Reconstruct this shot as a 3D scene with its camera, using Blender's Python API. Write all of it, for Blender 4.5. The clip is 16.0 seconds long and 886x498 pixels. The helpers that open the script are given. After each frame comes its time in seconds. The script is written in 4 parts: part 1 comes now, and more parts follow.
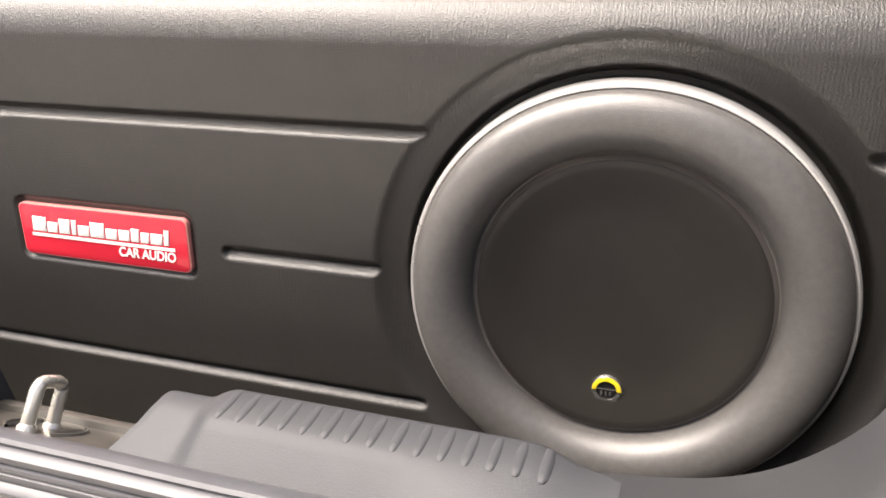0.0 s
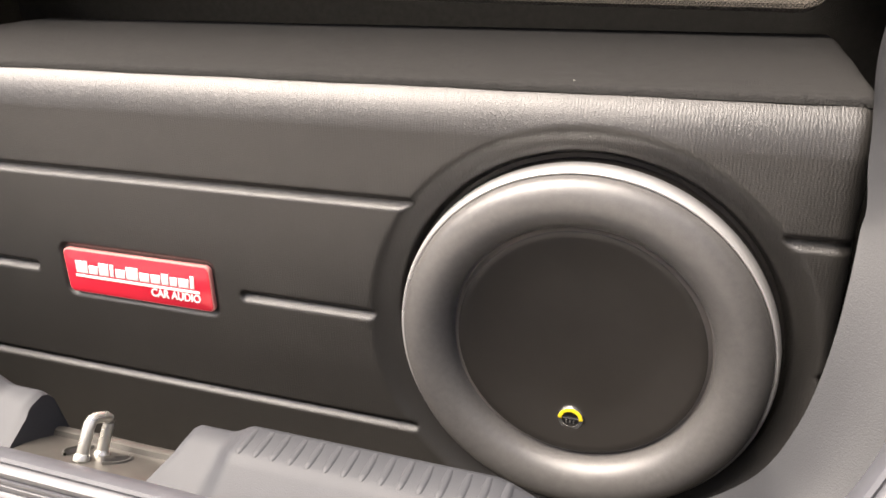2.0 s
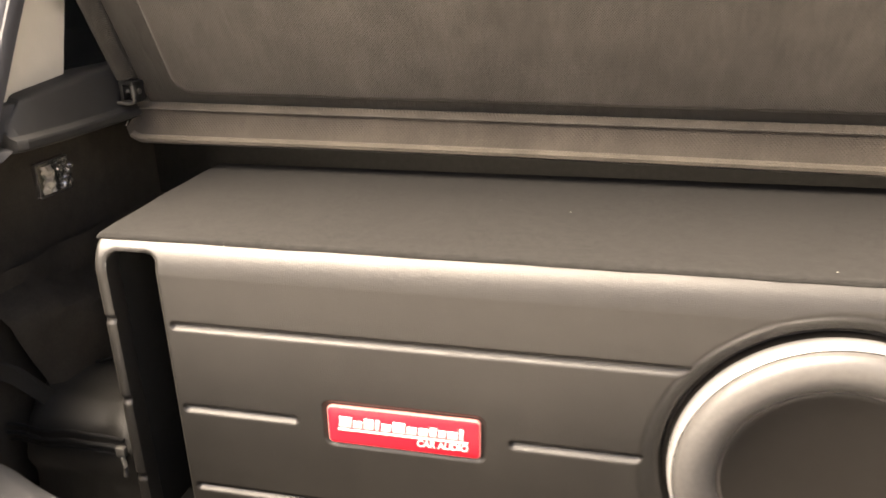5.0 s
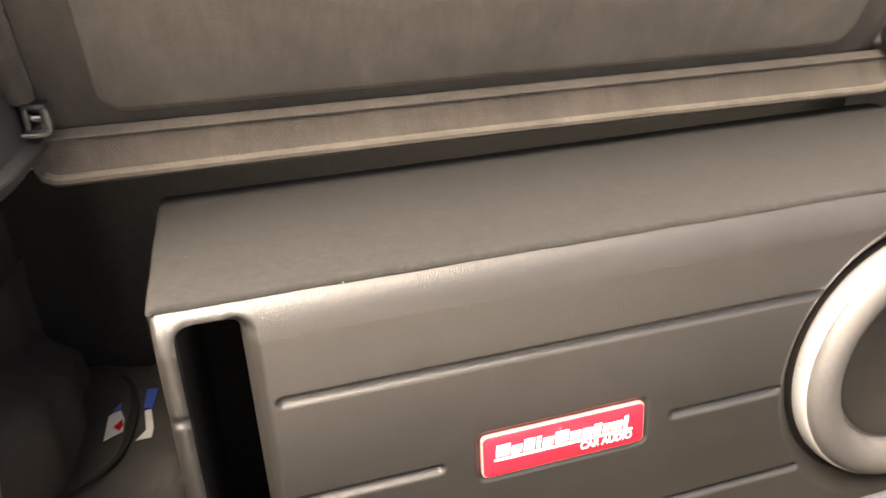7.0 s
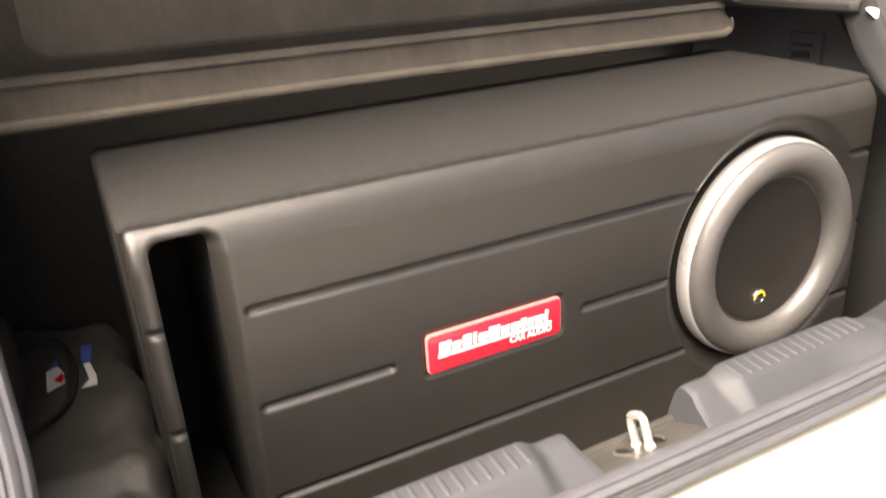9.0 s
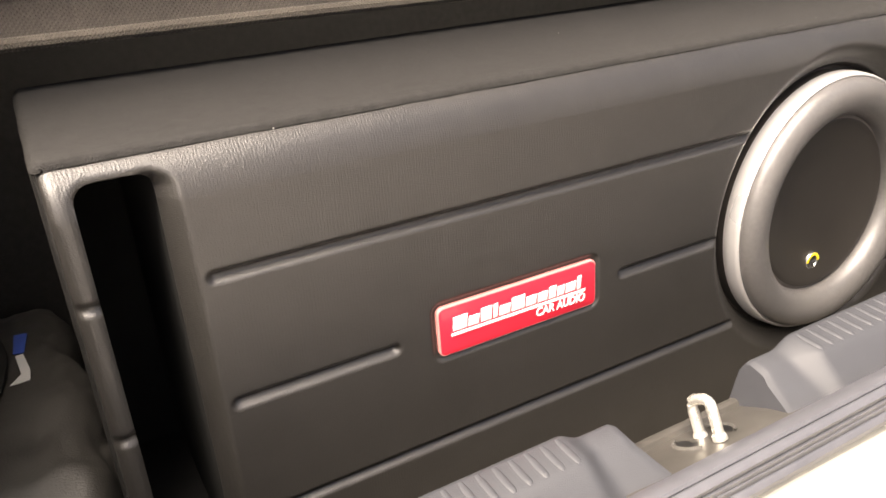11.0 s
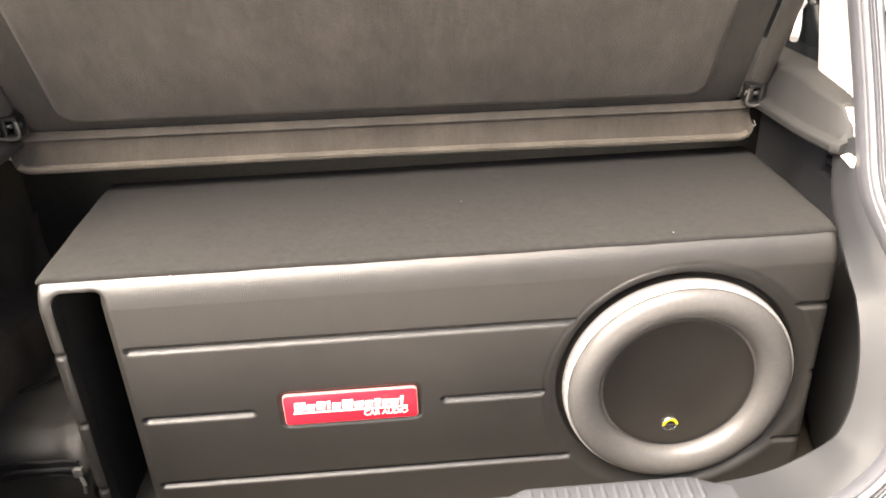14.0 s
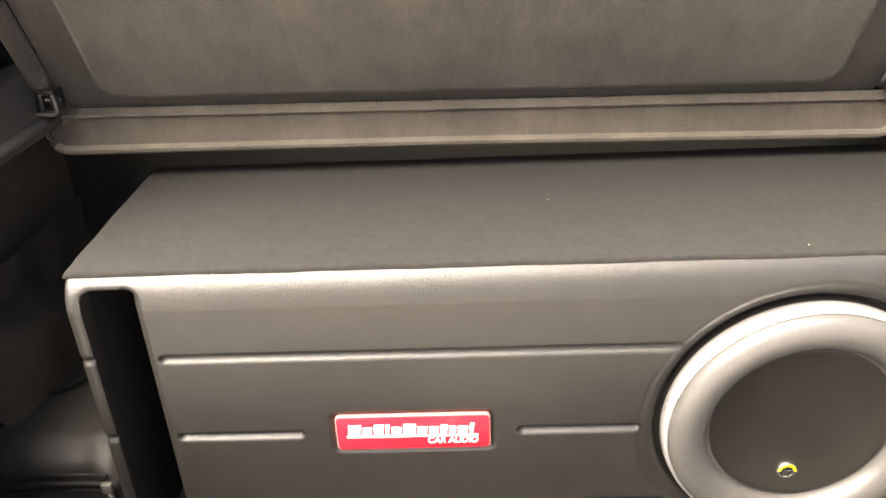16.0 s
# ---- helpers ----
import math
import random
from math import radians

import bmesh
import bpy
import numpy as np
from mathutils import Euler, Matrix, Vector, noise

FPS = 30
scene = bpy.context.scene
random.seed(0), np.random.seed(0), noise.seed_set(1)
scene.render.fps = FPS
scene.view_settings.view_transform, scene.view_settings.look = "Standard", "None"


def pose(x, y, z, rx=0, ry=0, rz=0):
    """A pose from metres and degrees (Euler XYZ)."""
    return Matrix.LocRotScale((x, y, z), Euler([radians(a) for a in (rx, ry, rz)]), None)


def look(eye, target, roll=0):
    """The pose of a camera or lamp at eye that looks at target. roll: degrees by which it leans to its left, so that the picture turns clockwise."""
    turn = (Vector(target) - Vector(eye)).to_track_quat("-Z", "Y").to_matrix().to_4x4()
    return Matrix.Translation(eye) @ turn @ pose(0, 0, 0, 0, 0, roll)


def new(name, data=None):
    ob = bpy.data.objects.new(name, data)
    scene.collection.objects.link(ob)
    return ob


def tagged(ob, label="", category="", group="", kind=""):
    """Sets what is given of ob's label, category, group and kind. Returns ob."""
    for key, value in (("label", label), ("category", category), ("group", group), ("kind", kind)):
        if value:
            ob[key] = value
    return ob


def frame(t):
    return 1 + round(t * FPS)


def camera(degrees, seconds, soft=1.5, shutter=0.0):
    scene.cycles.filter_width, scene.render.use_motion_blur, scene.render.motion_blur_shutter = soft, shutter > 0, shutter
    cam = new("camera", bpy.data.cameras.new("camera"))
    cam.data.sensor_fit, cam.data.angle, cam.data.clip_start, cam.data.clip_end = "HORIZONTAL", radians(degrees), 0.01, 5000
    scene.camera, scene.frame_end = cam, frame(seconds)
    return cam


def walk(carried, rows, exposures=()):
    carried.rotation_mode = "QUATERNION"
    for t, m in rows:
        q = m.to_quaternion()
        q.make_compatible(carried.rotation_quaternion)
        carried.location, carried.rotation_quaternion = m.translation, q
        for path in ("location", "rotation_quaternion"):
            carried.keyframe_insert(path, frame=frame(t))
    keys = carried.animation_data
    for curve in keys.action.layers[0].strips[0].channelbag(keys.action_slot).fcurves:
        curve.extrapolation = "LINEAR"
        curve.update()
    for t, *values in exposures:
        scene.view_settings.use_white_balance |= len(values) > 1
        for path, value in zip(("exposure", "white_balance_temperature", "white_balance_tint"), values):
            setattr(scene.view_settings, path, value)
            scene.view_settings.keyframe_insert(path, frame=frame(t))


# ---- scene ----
cam = camera(60.5, 16.0, 1.6, 0.5)
EXPOSURES = [(0, 0.99, 6800, 13), (1.5, 1.16, 6850, 13), (3.5, 0.97, 7100, 13), (4.5, 1.35, 7600, 13), (5, 1.82, 8000, 13), (7.4, 2.18, 7700, 13), (8, 2.24, 7650, 13), (8.5, 1.90, 7600, 13.5), (9.2, 1.48, 7400, 13.5), (11.3, 1.45, 7250, 14), (12.5, 1.13, 7000, 14), (13.2, 1.18, 7050, 14), (13.7, 1.64, 7050, 12.5), (14.2, 2.03, 7200, 12), (16, 2.0, 7400, 10.5)]
PATH = [
    (0, (0.5471, -0.4924, 0.4314), (-0.0278, 1.2986, -0.2481), -0.05),
    (0.5, (0.5265, -0.4954, 0.4255), (-0.0174, 1.3124, -0.2349), 0.02),
    (1, (0.5584, -0.4933, 0.4651), (-0.0144, 1.2802, -0.2606), -0.69),
    (1.5, (0.5797, -0.5327, 0.5073), (0.0078, 1.2392, -0.2230), -0.46),
    (2, (0.5916, -0.5372, 0.5282), (-0.0217, 1.2055, -0.2378), -1.04),
    (2.5, (0.5534, -0.5206, 0.5181), (-0.0522, 1.2386, -0.2157), -0.25),
    (3, (0.4894, -0.4940, 0.5239), (-0.1386, 1.2484, -0.2307), -0.53),
    (3.5, (0.4598, -0.5248, 0.5460), (-0.1758, 1.2297, -0.1734), -0.43),
    (4, (0.4739, -0.5955, 0.6125), (-0.1666, 1.1656, -0.0863), -0.80),
    (4.5, (0.3941, -0.6774, 0.6696), (-0.1437, 1.1175, -0.0297), -0.52),
    (5, (0.2955, -0.6678, 0.7014), (-0.1372, 1.1487, -0.0148), -1.41),
    (5.2, (0.2337, -0.6498, 0.6962), (-0.0971, 1.1903, -0.0142), -1.28),
    (7.3, (-0.2177, -0.5179, 0.6749), (0.4460, 1.2025, -0.0995), -3.38),
    (7.5, (-0.2439, -0.4877, 0.6597), (0.5363, 1.1816, -0.1180), -3.26),
    (8, (-0.3224, -0.5512, 0.7293), (0.5240, 1.0778, -0.0644), -3.11),
    (8.5, (-0.3260, -0.6201, 0.7250), (0.4928, 1.0254, -0.0635), -3.42),
    (9, (-0.2854, -0.6377, 0.6368), (0.5282, 1.0188, -0.1341), -3.59),
    (9.2, (-0.2816, -0.6377, 0.5942), (0.5433, 1.0308, -0.1376), -4.18),
    (11.3, (-0.2526, -0.5005, 0.5460), (0.6133, 1.1104, -0.2635), -3.70),
    (11.5, (-0.2485, -0.5247, 0.5659), (0.6160, 1.0790, -0.2592), -3.25),
    (12, (-0.2091, -0.6577, 0.6902), (0.5842, 0.9701, -0.1589), -3.24),
    (12.5, (-0.1551, -0.7964, 0.8064), (0.5232, 0.8811, -0.0456), -3.57),
    (13, (-0.1012, -0.8080, 0.8417), (0.4385, 0.8831, -0.0796), -2.95),
    (13.5, (0.0372, -0.7739, 0.8303), (0.3511, 0.9788, -0.0804), -3.11),
    (14, (0.1792, -0.7847, 0.8394), (0.2576, 0.9961, -0.0674), -2.59),
    (14.5, (0.2331, -0.7656, 0.8145), (0.1841, 1.0176, -0.0898), -2.31),
    (15, (0.2124, -0.7380, 0.7913), (0.1477, 1.0515, -0.0996), -2.20),
    (15.5, (0.1751, -0.7012, 0.7812), (0.1106, 1.0825, -0.1212), -2.28),
    (16, (0.1514, -0.6573, 0.7869), (0.0908, 1.1213, -0.1257), -2.59),
]
walk(cam, [(t, look(eye, target, roll)) for t, eye, target, roll in PATH],
     EXPOSURES)

# ---- world, sun, exposure ----
world = bpy.data.worlds.new("sky")
scene.world = world
world.use_nodes = True
wn = world.node_tree.nodes
wl = world.node_tree.links
sky = wn.new("ShaderNodeTexSky")
sky.sky_type, sky.sun_disc = "NISHITA", False
sky.sun_elevation, sky.sun_rotation = radians(63), radians(248)
sky.air_density, sky.dust_density, sky.ozone_density = 0.7, 5.0, 0.4
wn["Background"].inputs["Strength"].default_value = 0.135
wl.new(sky.outputs["Color"], wn["Background"].inputs["Color"])
sun = new("sun", bpy.data.lights.new("sun", "SUN"))
sun.data.energy, sun.data.angle, sun.data.color = 7.6, radians(61), (1.0, 0.945, 0.87)
sun.matrix_world = look((-3.0, -1.25, 6.8), (0.1, 0, 0.2))


# ---- materials ----
def mat(name, base, rough=0.5, metal=0.0, var=0.15, scale=40.0, bump=0.0, bump_scale=300.0, coat=0.0, sheen=0.0,
        stretch=(1, 1, 1), spec=0.5, rough_var=0.08):
    """A procedural surface: two scales of tone, uneven gloss and fine relief, in metres."""
    m = bpy.data.materials.new(name)
    m.use_nodes = True
    n, l = m.node_tree.nodes, m.node_tree.links
    b = n["Principled BSDF"]
    b.inputs["Metallic"].default_value = metal
    b.inputs["Coat Weight"].default_value = coat
    b.inputs["Sheen Weight"].default_value = sheen
    b.inputs["Specular IOR Level"].default_value = spec
    tc = n.new("ShaderNodeTexCoord")
    mp = n.new("ShaderNodeMapping")
    mp.inputs["Scale"].default_value = stretch
    l.new(tc.outputs["Object"], mp.inputs["Vector"])
    big = n.new("ShaderNodeTexNoise")
    big.inputs["Scale"].default_value, big.inputs["Detail"].default_value = scale * 0.15, 3
    small = n.new("ShaderNodeTexNoise")
    small.inputs["Scale"].default_value, small.inputs["Detail"].default_value = scale, 4
    for t in (big, small):
        l.new(mp.outputs["Vector"], t.inputs["Vector"])
    mixf = n.new("ShaderNodeMath")
    mixf.operation = "ADD"
    l.new(big.outputs["Fac"], mixf.inputs[0])
    l.new(small.outputs["Fac"], mixf.inputs[1])
    ramp = n.new("ShaderNodeMapRange")
    ramp.inputs["From Min"].default_value, ramp.inputs["From Max"].default_value = 0.6, 1.4
    ramp.inputs["To Min"].default_value, ramp.inputs["To Max"].default_value = 1 - var, 1 + var
    l.new(mixf.outputs[0], ramp.inputs["Value"])
    mul = n.new("ShaderNodeVectorMath")
    mul.operation = "SCALE"
    mul.inputs[0].default_value = base
    l.new(ramp.outputs["Result"], mul.inputs["Scale"])
    l.new(mul.outputs["Vector"], b.inputs["Base Color"])
    rr = n.new("ShaderNodeMapRange")
    rr.inputs["To Min"].default_value, rr.inputs["To Max"].default_value = max(0.02, rough - rough_var), min(1, rough + rough_var)
    l.new(big.outputs["Fac"], rr.inputs["Value"])
    l.new(rr.outputs["Result"], b.inputs["Roughness"])
    if bump:
        fine = n.new("ShaderNodeTexNoise")
        fine.inputs["Scale"].default_value, fine.inputs["Detail"].default_value = bump_scale, 3
        l.new(mp.outputs["Vector"], fine.inputs["Vector"])
        bp = n.new("ShaderNodeBump")
        bp.inputs["Strength"].default_value, bp.inputs["Distance"].default_value = 1.0, bump
        l.new(fine.outputs["Fac"], bp.inputs["Height"])
        l.new(bp.outputs["Normal"], b.inputs["Normal"])
    return m


def leather():
    """Black vinyl: pebbled cells with soft creases across the rolled edge."""
    m = mat("black_vinyl", (0.0222, 0.0208, 0.0190), rough=0.39, spec=0.66, var=0.18, scale=30, rough_var=0.06)
    n, l = m.node_tree.nodes, m.node_tree.links
    b = n["Principled BSDF"]
    tc = n.new("ShaderNodeTexCoord")
    warp = n.new("ShaderNodeTexNoise")
    warp.inputs["Scale"].default_value = 160
    off = n.new("ShaderNodeVectorMath")
    off.operation = "MULTIPLY_ADD"
    off.inputs[1].default_value = (0.004, 0.004, 0.004)
    l.new(tc.outputs["Object"], warp.inputs["Vector"])
    l.new(warp.outputs["Color"], off.inputs[0])
    l.new(tc.outputs["Object"], off.inputs[2])
    cells = n.new("ShaderNodeTexVoronoi")
    cells.feature = "DISTANCE_TO_EDGE"
    cells.inputs["Scale"].default_value = 640
    lie = n.new("ShaderNodeMapping")
    lie.inputs["Scale"].default_value = (0.85, 1.0, 1.1)
    l.new(off.outputs["Vector"], lie.inputs["Vector"])
    l.new(lie.outputs["Vector"], cells.inputs["Vector"])
    cap = n.new("ShaderNodeMapRange")
    cap.inputs["From Max"].default_value = 0.35
    l.new(cells.outputs["Distance"], cap.inputs["Value"])
    ripple = n.new("ShaderNodeTexWave")
    ripple.inputs["Scale"].default_value, ripple.inputs["Distortion"].default_value = 0.314 / 0.0026, 5.0
    ripple.inputs["Detail"].default_value, ripple.inputs["Detail Scale"].default_value = 2.0, 1.6
    mp = n.new("ShaderNodeMapping")
    mp.inputs["Scale"].default_value = (1.0, 0.7, 0.7)
    l.new(tc.outputs["Object"], mp.inputs["Vector"])
    l.new(mp.outputs["Vector"], ripple.inputs["Vector"])
    patch = n.new("ShaderNodeTexNoise")
    patch.inputs["Scale"].default_value = 14
    l.new(tc.outputs["Object"], patch.inputs["Vector"])
    amount = n.new("ShaderNodeMapRange")
    amount.inputs["From Min"].default_value, amount.inputs["From Max"].default_value = 0.35, 0.65
    amount.inputs["To Min"].default_value, amount.inputs["To Max"].default_value = 0.25, 0.55
    l.new(patch.outputs["Fac"], amount.inputs["Value"])
    part_of = n.new("ShaderNodeMath")
    part_of.operation = "MULTIPLY"
    l.new(ripple.outputs["Fac"], part_of.inputs[0])
    l.new(amount.outputs["Result"], part_of.inputs[1])
    add = n.new("ShaderNodeMath")
    add.operation = "MULTIPLY_ADD"
    add.inputs[1].default_value = 0.85
    l.new(cap.outputs["Result"], add.inputs[0])
    l.new(part_of.outputs[0], add.inputs[2])
    bp = n.new("ShaderNodeBump")
    bp.inputs["Strength"].default_value, bp.inputs["Distance"].default_value = 0.36, 0.0004
    l.new(add.outputs[0], bp.inputs["Height"])
    l.new(bp.outputs["Normal"], b.inputs["Normal"])
    return m


def carpet(name, base, lint=True):
    """Fine felted carpet with a few pale specks of lint."""
    m = mat(name, base, rough=0.97, var=0.28, scale=800, bump=0.0023, bump_scale=950, sheen=0.0, spec=0.15)
    n, l = m.node_tree.nodes, m.node_tree.links
    b = n["Principled BSDF"]
    if lint:
        tc = n.new("ShaderNodeTexCoord")
        v = n.new("ShaderNodeTexVoronoi")
        v.inputs["Scale"].default_value, v.inputs["Randomness"].default_value = 24, 1.0
        l.new(tc.outputs["Object"], v.inputs["Vector"])
        lt = n.new("ShaderNodeMath")
        lt.operation = "LESS_THAN"
        lt.inputs[1].default_value = 0.022
        l.new(v.outputs["Distance"], lt.inputs[0])
        mx = n.new("ShaderNodeMix")
        mx.data_type = "RGBA"
        l.new(lt.outputs[0], mx.inputs["Factor"])
        src = b.inputs["Base Color"].links[0].from_socket
        l.new(src, mx.inputs["A"])
        mx.inputs["B"].default_value = (0.42, 0.40, 0.37, 1)
        l.new(mx.outputs["Result"], b.inputs["Base Color"])
    return m


def woven(name, base, pitch=0.0022, streak=1.0):
    """Shelf cloth: a small diagonal weave, a faded nap in upright streaks and rubbed patches."""
    m = mat(name, base, rough=0.8, var=0.14, scale=22, sheen=0.10, spec=0.25, stretch=(1, 1, 0.5))
    n, l = m.node_tree.nodes, m.node_tree.links
    b = n["Principled BSDF"]
    tc = n.new("ShaderNodeTexCoord")
    src = b.inputs["Base Color"].links[0].from_socket
    for size, detail, lo, hi in (((150, 60, 22), 5, 1 - 0.16 * streak, 1 + 0.18 * streak), ((9, 5, 5), 3, 0.84, 1.18), ((38, 30, 26), 4, 0.90, 1.11), ((900, 700, 500), 2, 0.84, 1.16)):
        mp = n.new("ShaderNodeMapping")
        mp.inputs["Scale"].default_value = size
        l.new(tc.outputs["Object"], mp.inputs["Vector"])
        ns = n.new("ShaderNodeTexNoise")
        ns.inputs["Scale"].default_value, ns.inputs["Detail"].default_value = 1.0, detail
        l.new(mp.outputs["Vector"], ns.inputs["Vector"])
        rg = n.new("ShaderNodeMapRange")
        rg.inputs["From Min"].default_value, rg.inputs["From Max"].default_value = 0.3, 0.7
        rg.inputs["To Min"].default_value, rg.inputs["To Max"].default_value = lo, hi
        l.new(ns.outputs["Fac"], rg.inputs["Value"])
        sc = n.new("ShaderNodeVectorMath")
        sc.operation = "SCALE"
        l.new(src, sc.inputs[0])
        l.new(rg.outputs["Result"], sc.inputs["Scale"])
        src = sc.outputs["Vector"]
    l.new(src, b.inputs["Base Color"])
    waves = []
    for turn in (45, -45):
        mp = n.new("ShaderNodeMapping")
        mp.inputs["Rotation"].default_value = (0, radians(turn), 0)
        l.new(tc.outputs["Object"], mp.inputs["Vector"])
        w = n.new("ShaderNodeTexWave")
        w.inputs["Scale"].default_value, w.inputs["Distortion"].default_value = 0.314 / pitch, 0.6
        l.new(mp.outputs["Vector"], w.inputs["Vector"])
        waves.append(w)
    mx = n.new("ShaderNodeMath")
    mx.operation = "MULTIPLY"
    l.new(waves[0].outputs["Fac"], mx.inputs[0])
    l.new(waves[1].outputs["Fac"], mx.inputs[1])
    bp = n.new("ShaderNodeBump")
    bp.inputs["Strength"].default_value, bp.inputs["Distance"].default_value = 0.9, 0.0008
    pull = n.new("ShaderNodeMapping")
    pull.inputs["Scale"].default_value = (170, 70, 60)
    l.new(tc.outputs["Object"], pull.inputs["Vector"])
    nap = n.new("ShaderNodeTexNoise")
    nap.inputs["Scale"].default_value, nap.inputs["Detail"].default_value = 1.0, 4
    l.new(pull.outputs["Vector"], nap.inputs["Vector"])
    lay = n.new("ShaderNodeMath")
    lay.operation = "MULTIPLY_ADD"
    lay.inputs[1].default_value = 2.2 * streak
    l.new(nap.outputs["Fac"], lay.inputs[0])
    l.new(mx.outputs[0], lay.inputs[2])
    l.new(lay.outputs[0], bp.inputs["Height"])
    l.new(bp.outputs["Normal"], b.inputs["Normal"])
    return m


VINYL = leather()
CARPET = carpet("box_carpet", (0.0305, 0.0295, 0.0284))
LINING = mat("boot_lining", (0.058, 0.051, 0.042), rough=0.95, var=0.18, scale=300, bump=0.0008, bump_scale=800, spec=0.15)
SEAT = carpet("seat_cloth", (0.028, 0.027, 0.025), lint=False)
CLOTH = woven("shelf_cloth", (0.066, 0.060, 0.053), streak=0.55)
CLOTH_LIP = woven("shelf_lip_cloth", (0.055, 0.047, 0.039), 0.0032, 0.5)
# Dark border cloth, its colour lowered further for the shade above the bead.
CLOTH_DARK = woven("shelf_border", (0.036, 0.033, 0.029))
# Paler cloth that paints the highlight along the hem.
HEM_HIGHLIGHT = woven("shelf_hem_highlight", (0.105, 0.091, 0.074), 0.0026, 0.4)
# Opaque pale lens; the lamp's glints are painted into its colour.
LENS_GLINT = mat("lamp_lens_glint", (0.55, 0.50, 0.42), rough=0.15, var=0.3, scale=150, coat=0.5)
MID_GREY = mat("mid_grey_plastic", (0.075, 0.072, 0.066), rough=0.32, var=0.25, scale=120)
ROLL = mat("grey_rubber", (0.103, 0.099, 0.096), rough=0.36, var=0.18, scale=1400, bump=0.00022, bump_scale=1300, metal=0.20, spec=0.7)
RIM = mat("silver_rim", (0.68, 0.67, 0.66), rough=0.30, metal=0.6, var=0.05)
GASKET = mat("black_gasket", (0.018, 0.015, 0.013), rough=0.6)
CONE = mat("black_cone", (0.020, 0.0178, 0.0155), rough=0.44, spec=0.5, var=0.10, scale=80, bump=0.0001, bump_scale=900)
FLAP = mat("dark_rubber_flap", (0.14, 0.128, 0.12), rough=0.5, var=0.08)
DUCT = mat("black_duct", (0.020, 0.020, 0.019), rough=0.9, spec=0.2, var=0.2, scale=30)
RED = mat("red_acrylic", (0.60, 0.024, 0.045), rough=0.22, var=0.03, coat=0.4)
RED_EDGE = mat("pale_red_edge", (0.62, 0.24, 0.22), rough=0.25, var=0.03)
WHITE = mat("white_print", (0.85, 0.84, 0.82), rough=0.35, var=0.02)
YELLOW = mat("yellow_enamel", (0.80, 0.62, 0.03), rough=0.3, var=0.03)
CHROME = mat("satin_chrome", (0.55, 0.54, 0.52), rough=0.22, metal=0.9, var=0.05)
ZINC = mat("zinc_steel", (0.78, 0.76, 0.69), rough=0.28, metal=0.75, var=0.10, scale=120)
# Trim plastic, darker than its sill copy for the dimmer cheeks.
PLASTIC = mat("grey_trim_plastic", (0.0205, 0.0212, 0.0232), rough=0.55, spec=0.38, var=0.08, scale=50, bump=0.0002, bump_scale=1100)
# Trim plastic with the shade on ledge and cover put into its colour.
PLASTIC_SHADED = mat("trim_plastic_shaded", (0.030, 0.0295, 0.029), rough=0.6, spec=0.35, var=0.15, scale=40, bump=0.0002, bump_scale=900)
# The same trim plastic, lighter for the light that falls on the sill.
PLASTIC_LIT = mat("trim_plastic_lit", (0.0365, 0.038, 0.043), rough=0.60, spec=0.42, var=0.08, scale=50, bump=0.0002, bump_scale=1100)
PLASTIC_DARK = mat("dark_trim_plastic", (0.064, 0.064, 0.068), rough=0.55, var=0.10, scale=50, bump=0.0002, bump_scale=1100)
RUBBER = mat("seal_rubber", (0.066, 0.067, 0.075), rough=0.40, var=0.15, scale=70)
PAN = mat("dark_sheet_metal", (0.085, 0.080, 0.072), rough=0.36, metal=0.5, var=0.25, scale=60)
# Darker copy of the body paint, with the flange's shade in its colour.
PAINT_SHADED = mat("pearl_paint_shaded", (0.26, 0.25, 0.215), rough=0.42, var=0.10, scale=30, coat=0.2)
PAINT = mat("pearl_paint", (0.45, 0.43, 0.38), rough=0.22, var=0.03, scale=8, coat=0.6)
CREAM = mat("cream_pillar_trim", (0.70, 0.66, 0.58), rough=0.6, var=0.05, bump=0.0002, bump_scale=900)
PAPER = mat("printed_paper", (0.42, 0.42, 0.41), rough=0.5, var=0.08)
NYLON = mat("black_nylon", (0.021, 0.0195, 0.0170), rough=0.6, var=0.35, scale=30, bump=0.0006, bump_scale=600)
BLACK = mat("black_plastic", (0.012, 0.012, 0.012), rough=0.35)
WEBBING = mat("black_webbing", (0.012, 0.012, 0.011), rough=0.8, spec=0.2, bump=0.0004, bump_scale=700)
BLUE = mat("blue_print", (0.03, 0.06, 0.25), rough=0.5)
GLASS_DARK = mat("dark_window", (0.010, 0.012, 0.014), rough=0.08, var=0.05)
LAMP_RED = mat("red_lamp_lens", (0.55, 0.012, 0.02), rough=0.12, var=0.05, coat=0.5)
BLUE_PAINT = mat("dark_blue_paint", (0.010, 0.012, 0.018), rough=0.2, var=0.05, coat=0.6)
RED_PAINT = mat("red_paint", (0.45, 0.02, 0.03), rough=0.25, var=0.05, coat=0.5)
TYRE = mat("tyre_rubber", (0.02, 0.02, 0.02), rough=0.8)
CONCRETE = mat("pale_concrete", (0.42, 0.40, 0.375), rough=0.8, var=0.15, scale=6, bump=0.001, bump_scale=60)
PLASTER = mat("white_wall_paint", (0.80, 0.79, 0.76), rough=0.8, var=0.05, scale=4, bump=0.0006, bump_scale=90)


# ---- mesh helpers ----
def empty(name, at=(0, 0, 0)):
    ob = new(name)
    ob.empty_display_size = 0.02
    ob.location = at
    return ob


